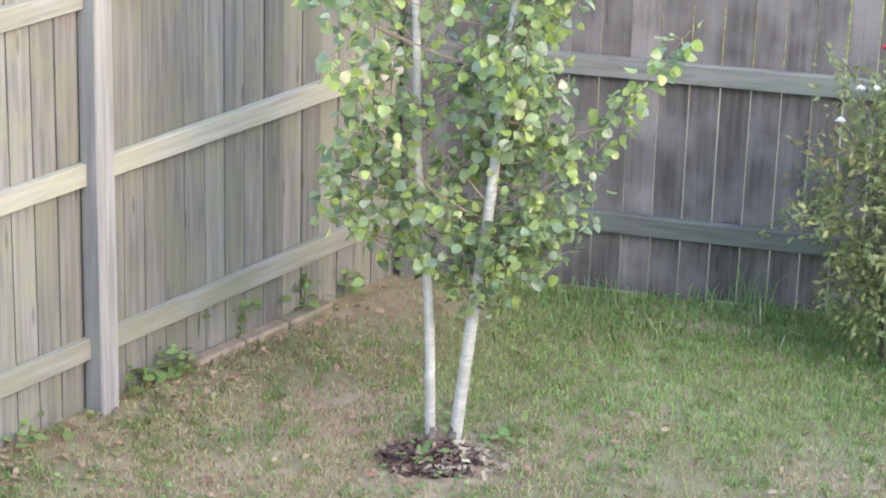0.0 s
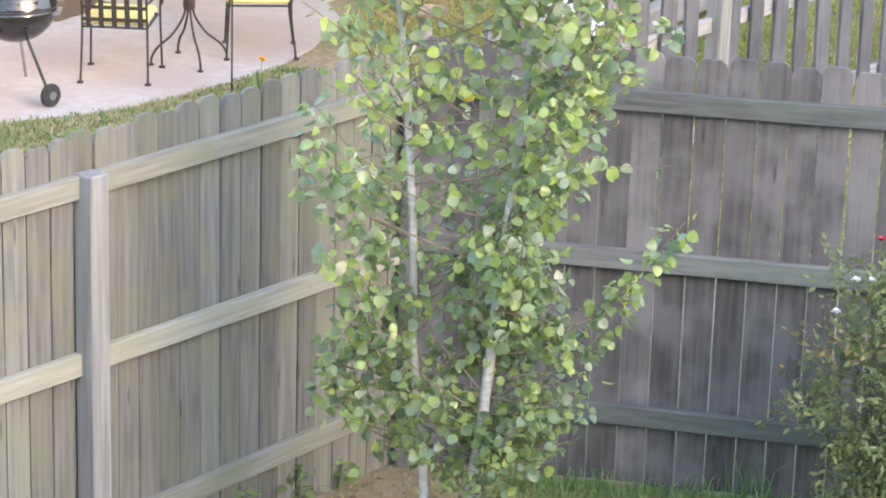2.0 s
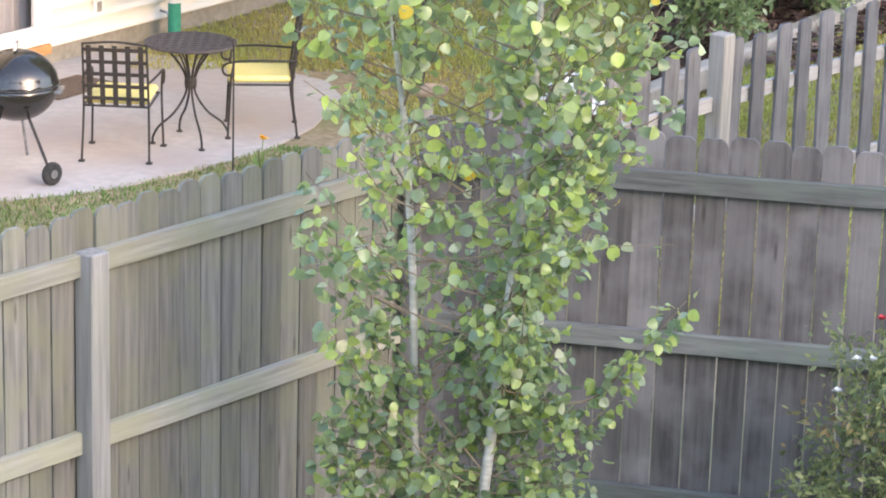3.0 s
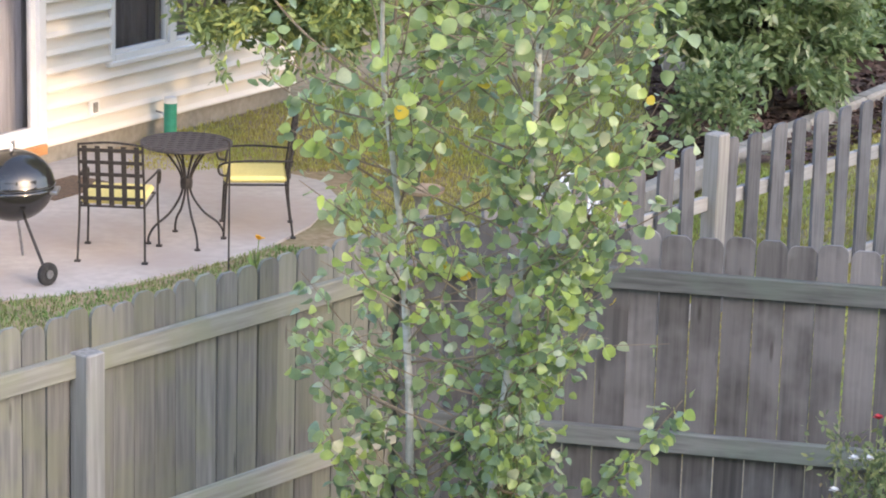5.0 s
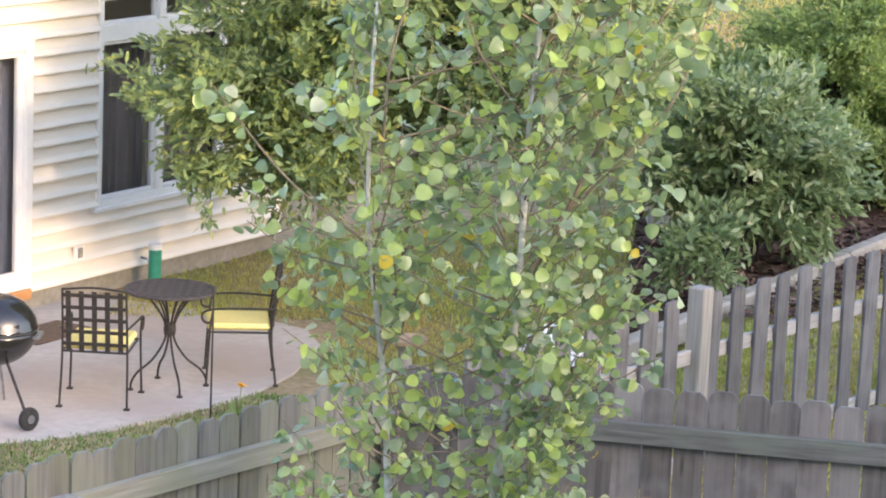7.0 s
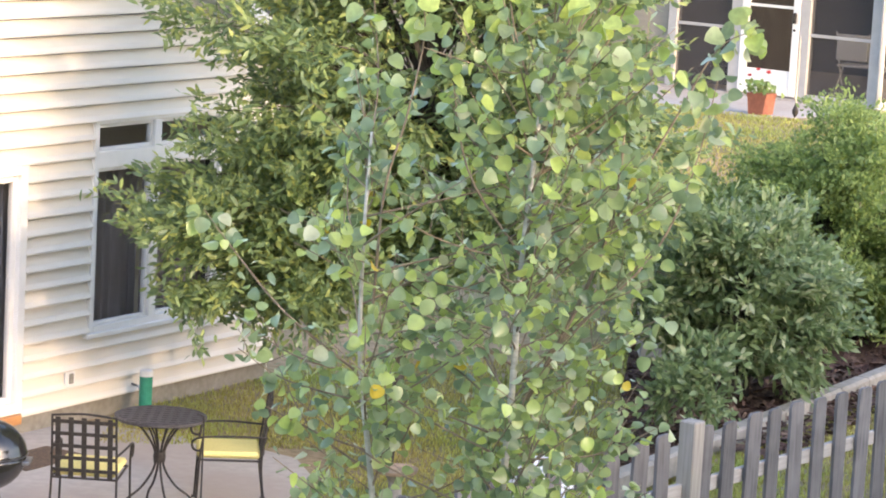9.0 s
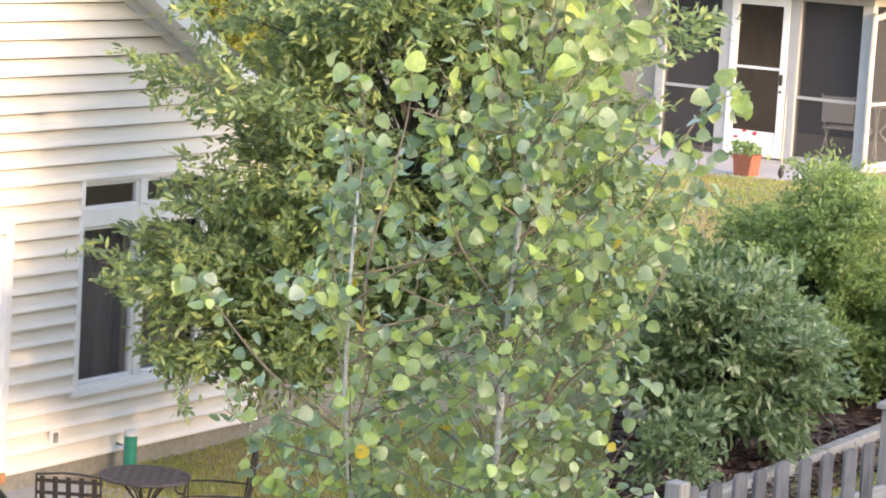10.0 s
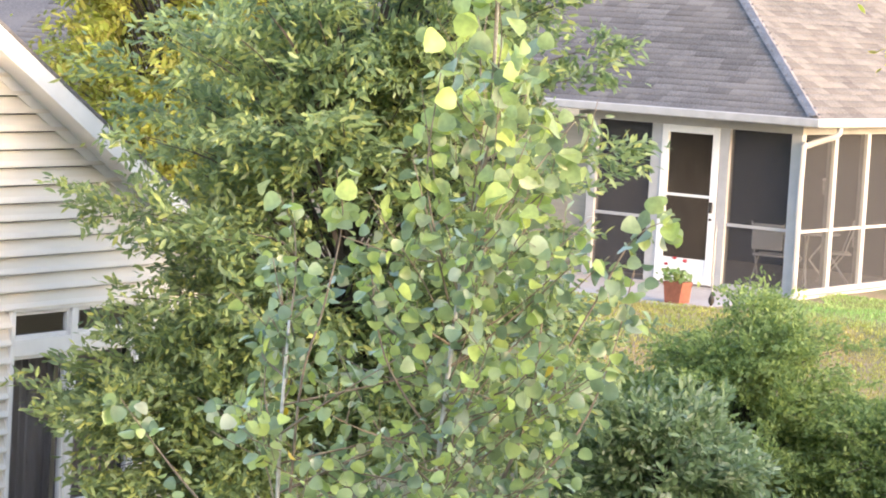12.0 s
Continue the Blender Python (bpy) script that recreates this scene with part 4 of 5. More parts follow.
part("stem", tube([(-0.1, 0, 0.8), (-0.14, -0.02, 1.1), (-0.14, -0.02, 1.36)], 0.004, 0.002, 5), ROSE_LEAF, rose)


def weed(x, y, h, n, seed):
    q = np.random.default_rng(seed)
    w = thing("broad_leaf_weed", pose(x, y, 0), "broad-leaved green weed at the fence foot", "weed", "weeds at the fence")
    stem = tube(smooth_line([(0, 0, -0.01), (0.01, -0.01, h * .5), (0.02, -0.02, h)], 4), 0.004, 0.002, 5)
    part("stem", stem, WEED, w)
    pts = np.stack([q.normal(0, .05, n), q.normal(0, .05, n), q.uniform(0.02, h, n)], 1)
    part("leaves", scatter("leaves", leaf_shape(0.7, 0.4, 0.1, 6), pts, q.normal(0, 1, (n, 3)) * [1, 1, .3], q.normal(0, .4, (n, 3)) + [0, -.2, 1], q.uniform(.03, .06, n)), WEED, w, kind="stuff")


for i, (x, y, h, n) in enumerate(((-1.16, 9.98, 0.10, 30), (-1.05, 10.1, 0.14, 36), (-0.98, 10.28, 0.28, 14), (-1.28, 9.86, 0.10, 14), (-0.82, 10.45, 0.18, 12), (-0.58, 10.75, 0.2, 26), (-0.42, 10.95, 0.16, 18), (-1.55, 9.5, 0.08, 20), (-0.08, 9.35, 0.08, 12), (0.27, 9.6, 0.07, 22))):
    weed(x, y, h, n, 70 + i)


# ---- the neighbours' house with pale siding ----
HP = (-3.318, 21.99)
hang = math.degrees(math.atan2(0.845, 0.535))
# local x runs along the wall, local y into the house
house = thing("siding_house", pose(HP[0], HP[1], 0, 0, 0, hang), "neighbouring house with cream lap siding and a gable", "house")
LEFT_END, RIGHT_END, BOTTOM, LAP = -6.0, 3.49, -0.30, 0.146


def rake_z(s):
    return 4.33 - 0.572 * (s - 0.15)


OPENINGS = [(-2.0, 0.06, -0.25, 1.77), (0.88, 2.63, 0.29, 2.08)]
z, k = BOTTOM, 0
while z < 6.0:
    mid = z + LAP / 2
    s_max = min(RIGHT_END, 0.15 - (mid - 4.33) / 0.572)
    cuts = sorted((a, b) for a, b, lo, hi in OPENINGS if lo < mid < hi)
    runs, at = [], LEFT_END
    for a, b in cuts:
        runs.append((at, min(a, s_max)))
        at = b
    runs.append((at, s_max))
    for a, b in runs:
        if b - a > 0.05:
            bm = bmesh.new()
            prof = [(-0.062, z + 0.016), (-0.062, z + 0.030), (-0.036, z + LAP * 0.45), (-0.013, z + LAP + 0.002), (0.0, z + LAP + 0.002), (0.0, z + 0.016)]
            va, vb = [bm.verts.new((a, y, h)) for y, h in prof], [bm.verts.new((b, y, h)) for y, h in prof]
            bm.faces.new(va)
            bm.faces.new(vb[::-1])
            for i in range(6):
                bm.faces.new((va[i], vb[i], vb[(i + 1) % 6], va[(i + 1) % 6]))
            bmesh.ops.recalc_face_normals(bm, faces=bm.faces)
            part("siding_board", bm, SIDING, house)
    z += LAP
    k += 1
# inner wall behind the siding, with its openings; its dark tone draws the lap shadow lines
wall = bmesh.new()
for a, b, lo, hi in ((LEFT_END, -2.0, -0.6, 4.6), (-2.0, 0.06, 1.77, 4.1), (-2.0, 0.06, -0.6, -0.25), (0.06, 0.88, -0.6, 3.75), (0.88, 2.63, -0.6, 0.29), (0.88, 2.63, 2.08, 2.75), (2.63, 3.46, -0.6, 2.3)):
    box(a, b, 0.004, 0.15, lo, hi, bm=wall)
part("wall", wall, SHADE_WALL, house)
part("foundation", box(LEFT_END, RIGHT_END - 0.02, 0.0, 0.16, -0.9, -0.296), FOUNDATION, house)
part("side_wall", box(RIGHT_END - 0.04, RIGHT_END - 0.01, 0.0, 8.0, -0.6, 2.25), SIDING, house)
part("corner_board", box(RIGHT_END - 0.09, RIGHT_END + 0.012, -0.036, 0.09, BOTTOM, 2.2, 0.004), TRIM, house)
part("back_wall", box(LEFT_END, RIGHT_END, 8.0, 8.1, -0.6, 2.3), SHADE_WALL, house)
part("room_floor", box(LEFT_END, RIGHT_END - 0.05, 0.16, 8.0, -0.32, -0.22), SHADE_WALL, house)
part("room_ceiling", box(LEFT_END, RIGHT_END - 0.05, 0.16, 8.0, 2.12, 2.2), SHADE_WALL, house)
# roof over the gable with its white rake board and soffit
RIDGE = -3.4
for sgn in (1, -1):
    ends = (RIDGE, rake_z(RIDGE)), ((3.95, rake_z(3.95)) if sgn > 0 else (-10.8, rake_z(3.95)))
    (xa, za), (xb, zb) = ends
    part("roof", prism([(xa, za + 0.13), (xb, zb + 0.13), (xb, zb + 0.095), (xa, za + 0.095)], -0.33, 8.4), SHINGLE, house)
    part("rake_board", prism([(xa, za + 0.094), (xb, zb + 0.094), (xb, zb - 0.085), (xa, za - 0.085)], -0.325, -0.30), TRIM, house)
    part("soffit", prism([(xa, za - 0.03), (xb, zb - 0.03), (xb, zb - 0.045), (xa, za - 0.045)], -0.299, -0.003), TRIM, house)
    part("frieze", prism([(xa, za - 0.046), (xb, zb - 0.046), (xb, zb - 0.14), (xa, za - 0.14)], -0.046, -0.031), TRIM, house)


def frame_ring(x0, x1, z0, z1, w, y0, y1):
    """Four bars round an opening in a wall."""
    bm = bmesh.new()
    box(x0, x0 + w, y0, y1, z0, z1, 0.004, bm)
    box(x1 - w, x1, y0, y1, z0, z1, 0.004, bm)
    box(x0 + w, x1 - w, y0 + 0.001, y1, z1 - w, z1, 0.004, bm)
    box(x0 + w, x1 - w, y0 + 0.001, y1, z0, z0 + w, 0.004, bm)
    return bm


win = part("window", frame_ring(0.88, 2.63, 0.29, 2.08, 0.055, -0.05, 0.06), TRIM, house, "white double window with small upper lights")
part("mullion", box(1.665, 1.755, -0.048, 0.05, 0.345, 2.025, 0.004), TRIM, win)
part("transom_bar", box(0.935, 2.575, -0.044, 0.05, 1.66, 1.80, 0.004), TRIM, win)
part("sill", box(0.84, 2.67, -0.075, 0.02, 0.25, 0.292, 0.006), TRIM, win)
for a, b in ((0.935, 1.665), (1.755, 2.575)):
    for lo, hi in ((0.345, 1.66), (1.80, 2.025)):
        part("sash", frame_ring(a + 0.001, b - 0.001, lo + 0.001, hi - 0.001, 0.03, -0.02, 0.03), TRIM, win)
        part("pane", box(a + 0.03, b - 0.03, 0.0, 0.004, lo + 0.03, hi - 0.03), PANE, win)
    bm = bmesh.new()
    cols = [(a + 0.02 + (b - a + 0.06) * i / 24, 0.16 + 0.018 * math.sin(i * 1.9)) for i in range(25)]
    lo_v, hi_v = [bm.verts.new((x, y, 0.3)) for x, y in cols], [bm.verts.new((x, y, 1.74)) for x, y in cols]
    for i in range(24):
        bm.faces.new((lo_v[i], lo_v[i + 1], hi_v[i + 1], hi_v[i]))
    bmesh.ops.solidify(bm, geom=bm.faces[:], thickness=0.004)
    part("curtain", bm, CURTAIN_DIM, win, "drawn dull grey curtain")

door = part("patio_door", frame_ring(-2.0, 0.06, -0.25, 1.77, 0.085, -0.06, 0.06), TRIM, house, "white sliding patio door")
part("threshold", box(-2.05, 0.02, -0.10, 0.0, -0.33, -0.252, 0.006), WOOD_WARM, door, "orange-brown wooden threshold")
part("sash", frame_ring(-0.97, -0.026, -0.164, 1.684, 0.055, -0.02, 0.03), TRIM, door)
part("sash", frame_ring(-1.914, -0.972, -0.164, 1.684, 0.055, 0.01, 0.05), TRIM, door)
part("pane", box(-0.915, -0.081, 0.0, 0.005, -0.109, 1.629), PANE, door)
part("pane", box(-1.859, -1.027, 0.025, 0.03, -0.109, 1.629), PANE, door)
bm = bmesh.new()
cols = [(-0.95 + 1.4 * i / 30, 0.2 + 0.02 * math.sin(i * 1.7)) for i in range(31)]
lo_v, hi_v = [bm.verts.new((x, y, -0.2)) for x, y in cols], [bm.verts.new((x, y, 1.72)) for x, y in cols]
for i in range(30):
    bm.faces.new((lo_v[i], lo_v[i + 1], hi_v[i + 1], hi_v[i]))
bmesh.ops.solidify(bm, geom=bm.faces[:], thickness=0.004)
part("curtain", bm, CURTAIN, door, "grey curtain behind the glass, sky reflection in its bluish tint")
outlet = part("socket_cover", box(0.60, 0.72, -0.058, -0.028, -0.125, 0.02, 0.008), TRIM, house, "weatherproof socket cover")
part("lid", box(0.632, 0.69, -0.07, -0.056, -0.095, -0.01, 0.006), FOUNDATION, outlet)
part("hose_tap", tube([(1.5, -0.02, -0.22), (1.5, -0.10, -0.23), (1.5, -0.13, -0.28)], 0.012, 0.010, 7), STEEL, house)

# ---- patio ----
patio = thing("patio", pose(0, 0, -0.45), "concrete patio slab with stains", "patio", kind="structure")
EDGE = [(-4.6, 17.3), (-3.6, 17.75), *zip(VERGE_X[2:], VERGE_Y[2:]), (-1.02, 20.3), (-0.85, 21.2), (-1.0, 21.75), (-1.41, 22.1), (-1.95, 22.35), (-2.47, 22.52), (-3.05, 22.55), (-3.3, 22.0), (-6.3, 17.2)]
bm = bmesh.new()
loop = [bm.verts.new((x, y, 0.0)) for x, y in EDGE]
bm.faces.new(loop)
ret = bmesh.ops.extrude_face_region(bm, geom=bm.faces[:])
bmesh.ops.translate(bm, vec=(0, 0, -0.2), verts=[e for e in ret["geom"] if isinstance(e, bmesh.types.BMVert)])
bmesh.ops.translate(bm, vec=(0, 0, 0.012), verts=bm.verts)
bmesh.ops.recalc_face_normals(bm, faces=bm.faces)
part("slab", bm, PATIO, patio)
doormat = thing("doormat", pose(-3.0, 22.0, -0.435, 0, 0, hang), "worn brown doormat before the patio door", "doormat")
part("mat", box(-1.0, -0.28, -0.62, -0.2, 0, 0.012, 0.004), RUG, doormat)

PZ = -0.438


# ---- wrought iron chairs and table ----
def iron_chair():
    """Front faces +y; the lattice back stands at -y."""
    c = thing("garden_chair", pose(0, 0, 0), "black wrought-iron garden chair with a yellow cushion", "chair", "chairs at the patio table")
    W, SZ = 0.23, 0.40
    for sx in (-1, 1):
        back = part("leg", tube(smooth_line([(sx * (W + .01), -0.27, 0.0), (sx * W, -0.23, SZ), (sx * (W - .005), -0.29, 0.86)], 5), 0.009, sides=6), IRON, c)
        part("foot", box(sx * (W + .01) - .022, sx * (W + .01) + .022, -0.29, -0.25, 0, 0.014, 0.003), IRON, back)
        front = part("leg", tube(smooth_line([(sx * (W + .03), 0.24, 0.0), (sx * (W + .02), 0.22, SZ), (sx * (W + .03), 0.20, 0.57)], 5), 0.009, sides=6), IRON, c)
        part("foot", box(sx * (W + .03) - .022, sx * (W + .03) + .022, 0.22, 0.26, 0, 0.014, 0.003), IRON, front)
        part("armrest", tube(smooth_line([(sx * W, -0.265, 0.575), (sx * (W + .03), 0.0, 0.585), (sx * (W + .03), 0.20, 0.575), (sx * (W + .03), 0.275, 0.545), (sx * (W + .03), 0.27, 0.49), (sx * (W + .03), 0.225, 0.475), (sx * (W + .03), 0.205, 0.51)], 4), 0.009, sides=6), IRON, c)
    part("seat_frame", frame_ring_flat(-W, W, -0.23, 0.23, SZ), IRON, c)
    for i in range(5):
        x = -W + 2 * W * (i + 0.5) / 5
        part("back_slat", box(x - 0.018, x + 0.018, -0.003, 0.003, 0, 0.44), IRON, c).matrix_basis = pose(0, -0.236, SZ + 0.01, 7.5)
    for i in range(5):
        zz = 0.05 + 0.09 * i
        part("back_slat", box(-W, W, -0.006, 0.0, zz - 0.013, zz + 0.013), IRON, c).matrix_basis = pose(0, -0.236, SZ + 0.01, 7.5)
    part("top_rail", tube(smooth_line([(-W, -0.29, 0.855), (0, -0.297, 0.875), (W, -0.29, 0.855)], 5), 0.009), IRON, c)
    bm = box(-W + .005, W - .005, -0.22, 0.24, SZ + 0.012, SZ + 0.062, 0.018)
    part("cushion", bm, CUSHION, c, "yellow seat cushion")
    return c


def frame_ring_flat(x0, x1, y0, y1, z):
    bm = bmesh.new()
    for a, b in (((x0, y0), (x1, y0)), ((x1, y0), (x1, y1)), ((x1, y1), (x0, y1)), ((x0, y1), (x0, y0))):
        tube([(*a, z), (*b, z)], 0.009, sides=6, bm=bm)
    return bm


chair = iron_chair()
chair.matrix_basis = pose(-2.345, 19.32, PZ, 0, 0, -3)
copy_thing(chair, pose(-1.42, 20.10, PZ, 0, 0, 96))

table = thing("garden_table", pose(-1.895, 19.72, PZ), "round black wrought-iron garden table", "table")
TZ = 0.745
top = lathe([(0.325, TZ - 0.028), (0.335, TZ - 0.02), (0.335, TZ - 0.004), (0.325, TZ), (0.30, TZ - 0.004)], 36)
top = part("tabletop", top, IRON_TOP, table)
for i in range(-4, 5):
    x = i * 0.07
    h = math.sqrt(0.30 ** 2 - x * x)
    part("lattice_strip", box(x - 0.014, x + 0.014, -h, h, TZ - 0.0035, TZ + 0.001), IRON_TOP, top)
    part("lattice_strip", box(-h, h, x - 0.014, x + 0.014, TZ - 0.003, TZ + 0.0025), IRON_TOP, top)
for i in range(8):
    a = math.radians(22 + 45 * i)
    d = lambda r, zz: (r * math.cos(a), r * math.sin(a), zz)
    if i % 2 == 0:
        lg = part("leg", tube(smooth_line([d(.285, 0.012), d(.28, .06), d(.235, .13), d(.13, .215), d(.05, .33), d(.028, .42), d(.05, .52), d(.12, .63), d(.20, TZ - .03)], 5), 0.009, sides=6), IRON, table)
        part("foot", lathe([(.022, 0), (.022, .012)], 10, at=d(.285, 0)), IRON, lg)
    else:
        part("scroll_rod", tube(smooth_line([d(.026, .40), d(.04, .52), d(.09, .63), d(.17, TZ - .03)], 5), 0.007, sides=6), IRON, table)
part("collar", lathe([(.042, .40), (.046, .44), (.042, .48)], 12), IRON, table)

# ---- kettle grill ----
grill = thing("kettle_grill", pose(-3.00, 18.75, PZ), "black enamelled kettle grill on three legs", "grill")
R = 0.285
bowl = [(R * math.sin(math.radians(a)) + .002, 0.63 - R * 0.92 * math.cos(math.radians(a))) for a in range(8, 91, 9)]
part("bowl", lathe(bowl, 32), ENAMEL, grill, smooth=True)
lid = [(R + .008, 0.632), (R + .008, 0.645)] + [(R * math.cos(math.radians(a)), 0.645 + R * 0.78 * math.sin(math.radians(a))) for a in range(4, 88, 9)]
lid = part("lid", lathe(lid, 32), ENAMEL, grill, smooth=True)
part("knob", tube([(0, -.06, .87), (0, -.05, .91), (0, .05, .91), (0, .06, .87)], 0.012, sides=7), STEEL, lid)
part("rim", lathe([(R + .006, .628), (R + .012, .631), (R + .006, .634)], 32), STEEL, grill)
part("side_handle", box(R - .02, R + .035, -.09, .09, .575, .60, .006), STEEL, grill, "pale side handle")
for a, wheel in ((-50, True), (-130, True), (90, False)):
    c, s = math.cos(math.radians(a)), math.sin(math.radians(a))
    leg = part("leg", tube([(.15 * c, .15 * s, .42), (.42 * c, .42 * s, .092 if wheel else .01)], 0.011, sides=7), STEEL if not wheel else IRON, grill)
    if wheel:
        bm = lathe([(.062, -.022), (.079, -.016), (.082, 0), (.079, .016), (.062, .022)], 22)
        w = part("wheel", bm, RUBBER, leg)
        w.matrix_basis = pose(.445 * c, .445 * s, .082, 0, 90, -40)
        part("hub", lathe([(.03, .021), (.03, .028)], 12), STEEL, w)

# ---- small things on the neighbours' plot ----
hook = thing("shepherd_hook", pose(-1.523, 18.96, -0.47), "thin black iron garden stake with a bent tip", "garden stake")
part("rod", tube(smooth_line([(0, 0, -.05), (0, 0, .5), (0, 0, .90), (-.012, 0, .955), (-.05, 0, .965)], 5), 0.007, sides=6), IRON, hook)
pipe = thing("green_tube", pose(-2.35, 23.03, float(height(-2.35, 23.03))), "upright green plastic tube with a pale cap", "plastic tube")
part("tube", lathe([(.055, -.02), (.055, .34), (.053, .345)], 18), GREEN_TUBE, pipe)
part("cap", lathe([(.057, .345), (.057, .385), (.05, .395)], 18), TRIM, pipe)


def flower(x, y, h, seed):
    q = np.random.default_rng(seed)
    z = float(height(x, y))
    f = thing("day_lily", pose(x, y, z), "orange day lily in bloom by the fence", "flower", "day lilies")
    part("stem", tube(smooth_line([(0, 0, -.02), (.01, 0, h * .6), (.02, -.02, h)], 4), .005, .003, 5), WEED, f)
    bloom(.02, -.02, h, 0.05, ORANGE_PETAL, f, 7)
    n = 16
    part("leaves", scatter("leaves", leaf_shape(0.1, 0.8, .1, 6), np.tile([0, 0, 0.0], (n, 1)), q.normal(0, .6, (n, 3)) * [1, 1, 0] + [0, 0, 1], q.normal(0, 1, (n, 3)), q.uniform(.10, .2, n)), GRASS_VERGE, f, kind="stuff")


flower(-1.33, 18.95, 0.24, 1)
flower(-0.02, 18.2, 0.36, 2)
bath = thing("bird_bath", pose(-0.19, 20.2, float(height(-.19, 20.2)) - .02), "pale pedestal bird bath with a brown dish", "bird bath")
part("pedestal", lathe([(.12, 0), (.10, .03), (.055, .08), (.05, .26), (.08, .31)], 18), FOUNDATION, bath)
part("dish", lathe([(.08, .31), (.16, .335), (.17, .36), (.14, .345)], 24), STONE, bath)

pile = thing("firewood_pile", pose(1.0, 19.5, float(height(1.0, 19.5))), "split firewood heap under crumpled white sheeting", "firewood pile")
rnd = random.Random(2)
for i in range(19):
    row, colm = divmod(i, 5)
    bm = lathe([(.06, -.2), (.062, .2)], 6)
    ob = part("log", bm, FIREWOOD, pile)
    ob.matrix_basis = pose(-.30 + .14 * colm + .07 * (row % 2), rnd.uniform(-.03, .03), .06 + .105 * row, 90, rnd.uniform(0, 60), rnd.uniform(-8, 8))
bm = bmesh.new()
bmesh.ops.create_grid(bm, x_segments=18, y_segments=18, size=0.34)
for v in bm.verts:
    v.co.z = 0.62 - 1.1 * max(0, v.co.length - 0.16) ** 1.2 + 0.07 * noise.noise(v.co * 7) + 0.04 * noise.noise(v.co * 17)
    v.co.x = v.co.x * 0.85 - 0.08
bmesh.ops.solidify(bm, geom=bm.faces[:], thickness=0.004)
part("sheeting", bm, PAPER, pile, "crumpled white plastic sheeting")
shed = thing("utility_box", pose(2.16, 24.7, 0), "grey painted utility cabinet among the shrubs", "cabinet")
part("body", box(-.28, .28, -.25, .25, 0, .42, .015), BOX_GREY, shed)
part("lid", box(-.31, .31, -.28, .28, .42, .46, .015), BOX_GREY, shed)

# ---- the far house with its screened porch ----
FC = (5.46, 35.2)
fang = math.degrees(math.atan2(-0.574, 0.819))
# local x runs to the right along the front (the porch corner at 0), local y runs into the house
far = thing("porch_house", pose(FC[0], FC[1], 1.32, 0, 0, fang), "grey-roofed house with a white screened corner porch", "house")
EAVE = 2.16
part("porch_floor", box(-3.3, 0.1, -0.1, 4.2, -0.5, -0.004), PATIO, far)
part("front_step", box(-3.4, -0.06, -2.25, -0.104, -0.5, -0.03, 0.01), PATIO, far, "concrete landing")
part("house_wall", box(-16, -3.06, 0.0, 0.2, -0.8, EAVE - 0.1), TAN_WALL, far)
# porch walls take the dark tone in place of the porch's inner shade
part("porch_back_wall", box(-3.06, 0.0, 4.1, 4.25, -0.1, EAVE), SHADE_WALL, far)
part("porch_side_wall", box(-3.2, -3.061, 0.2, 4.1, -0.1, EAVE), SHADE_WALL, far)
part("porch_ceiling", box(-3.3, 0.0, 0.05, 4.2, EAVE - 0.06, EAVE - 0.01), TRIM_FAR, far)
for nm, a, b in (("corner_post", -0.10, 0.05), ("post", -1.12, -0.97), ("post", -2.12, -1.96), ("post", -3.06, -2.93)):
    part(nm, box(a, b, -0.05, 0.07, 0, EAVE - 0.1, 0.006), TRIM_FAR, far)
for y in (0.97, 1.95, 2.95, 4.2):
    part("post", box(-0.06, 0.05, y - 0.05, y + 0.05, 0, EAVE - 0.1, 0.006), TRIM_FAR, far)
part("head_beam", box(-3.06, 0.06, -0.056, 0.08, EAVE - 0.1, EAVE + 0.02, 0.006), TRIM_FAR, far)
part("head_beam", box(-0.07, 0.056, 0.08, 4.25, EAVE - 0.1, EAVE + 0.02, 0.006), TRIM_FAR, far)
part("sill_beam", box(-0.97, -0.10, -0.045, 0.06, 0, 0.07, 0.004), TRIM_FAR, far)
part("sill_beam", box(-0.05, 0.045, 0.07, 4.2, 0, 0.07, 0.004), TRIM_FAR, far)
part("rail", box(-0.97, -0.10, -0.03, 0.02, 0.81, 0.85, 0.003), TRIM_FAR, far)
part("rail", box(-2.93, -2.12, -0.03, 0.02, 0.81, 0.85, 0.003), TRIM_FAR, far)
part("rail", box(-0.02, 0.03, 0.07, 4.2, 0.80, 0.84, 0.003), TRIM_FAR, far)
for a, b in ((-0.97, -0.10), (-2.93, -2.12)):
    part("screen", box(a, b, 0.0, 0.004, 0.07, EAVE - 0.1), SCREEN, far)
for a, b in ((0.07, 0.92), (1.02, 1.90), (2.0, 2.90), (3.0, 4.15)):
    part("screen", box(-0.004, 0.0, a, b, 0.07, EAVE - 0.1), SCREEN, far)
sdoor = part("storm_door", frame_ring(-1.96, -1.12, 0.02, EAVE - 0.1, 0.095, -0.06, 0.0), TRIM, far, "white storm door")
part("kick_panel", box(-1.865, -1.215, -0.05, -0.01, 0.11, 0.34, 0.006), TRIM, sdoor)
part("crossbar", box(-1.865, -1.215, -0.05, -0.015, 1.14, 1.175, 0.003), TRIM, sdoor)
part("pane", box(-1.865, -1.215, -0.03, -0.026, 0.34, EAVE - 0.19), PANE, sdoor)
hd = part("handle", box(-1.20, -1.155, -0.09, -0.061, 0.96, 1.10, 0.008), IRON, sdoor, "black handle")
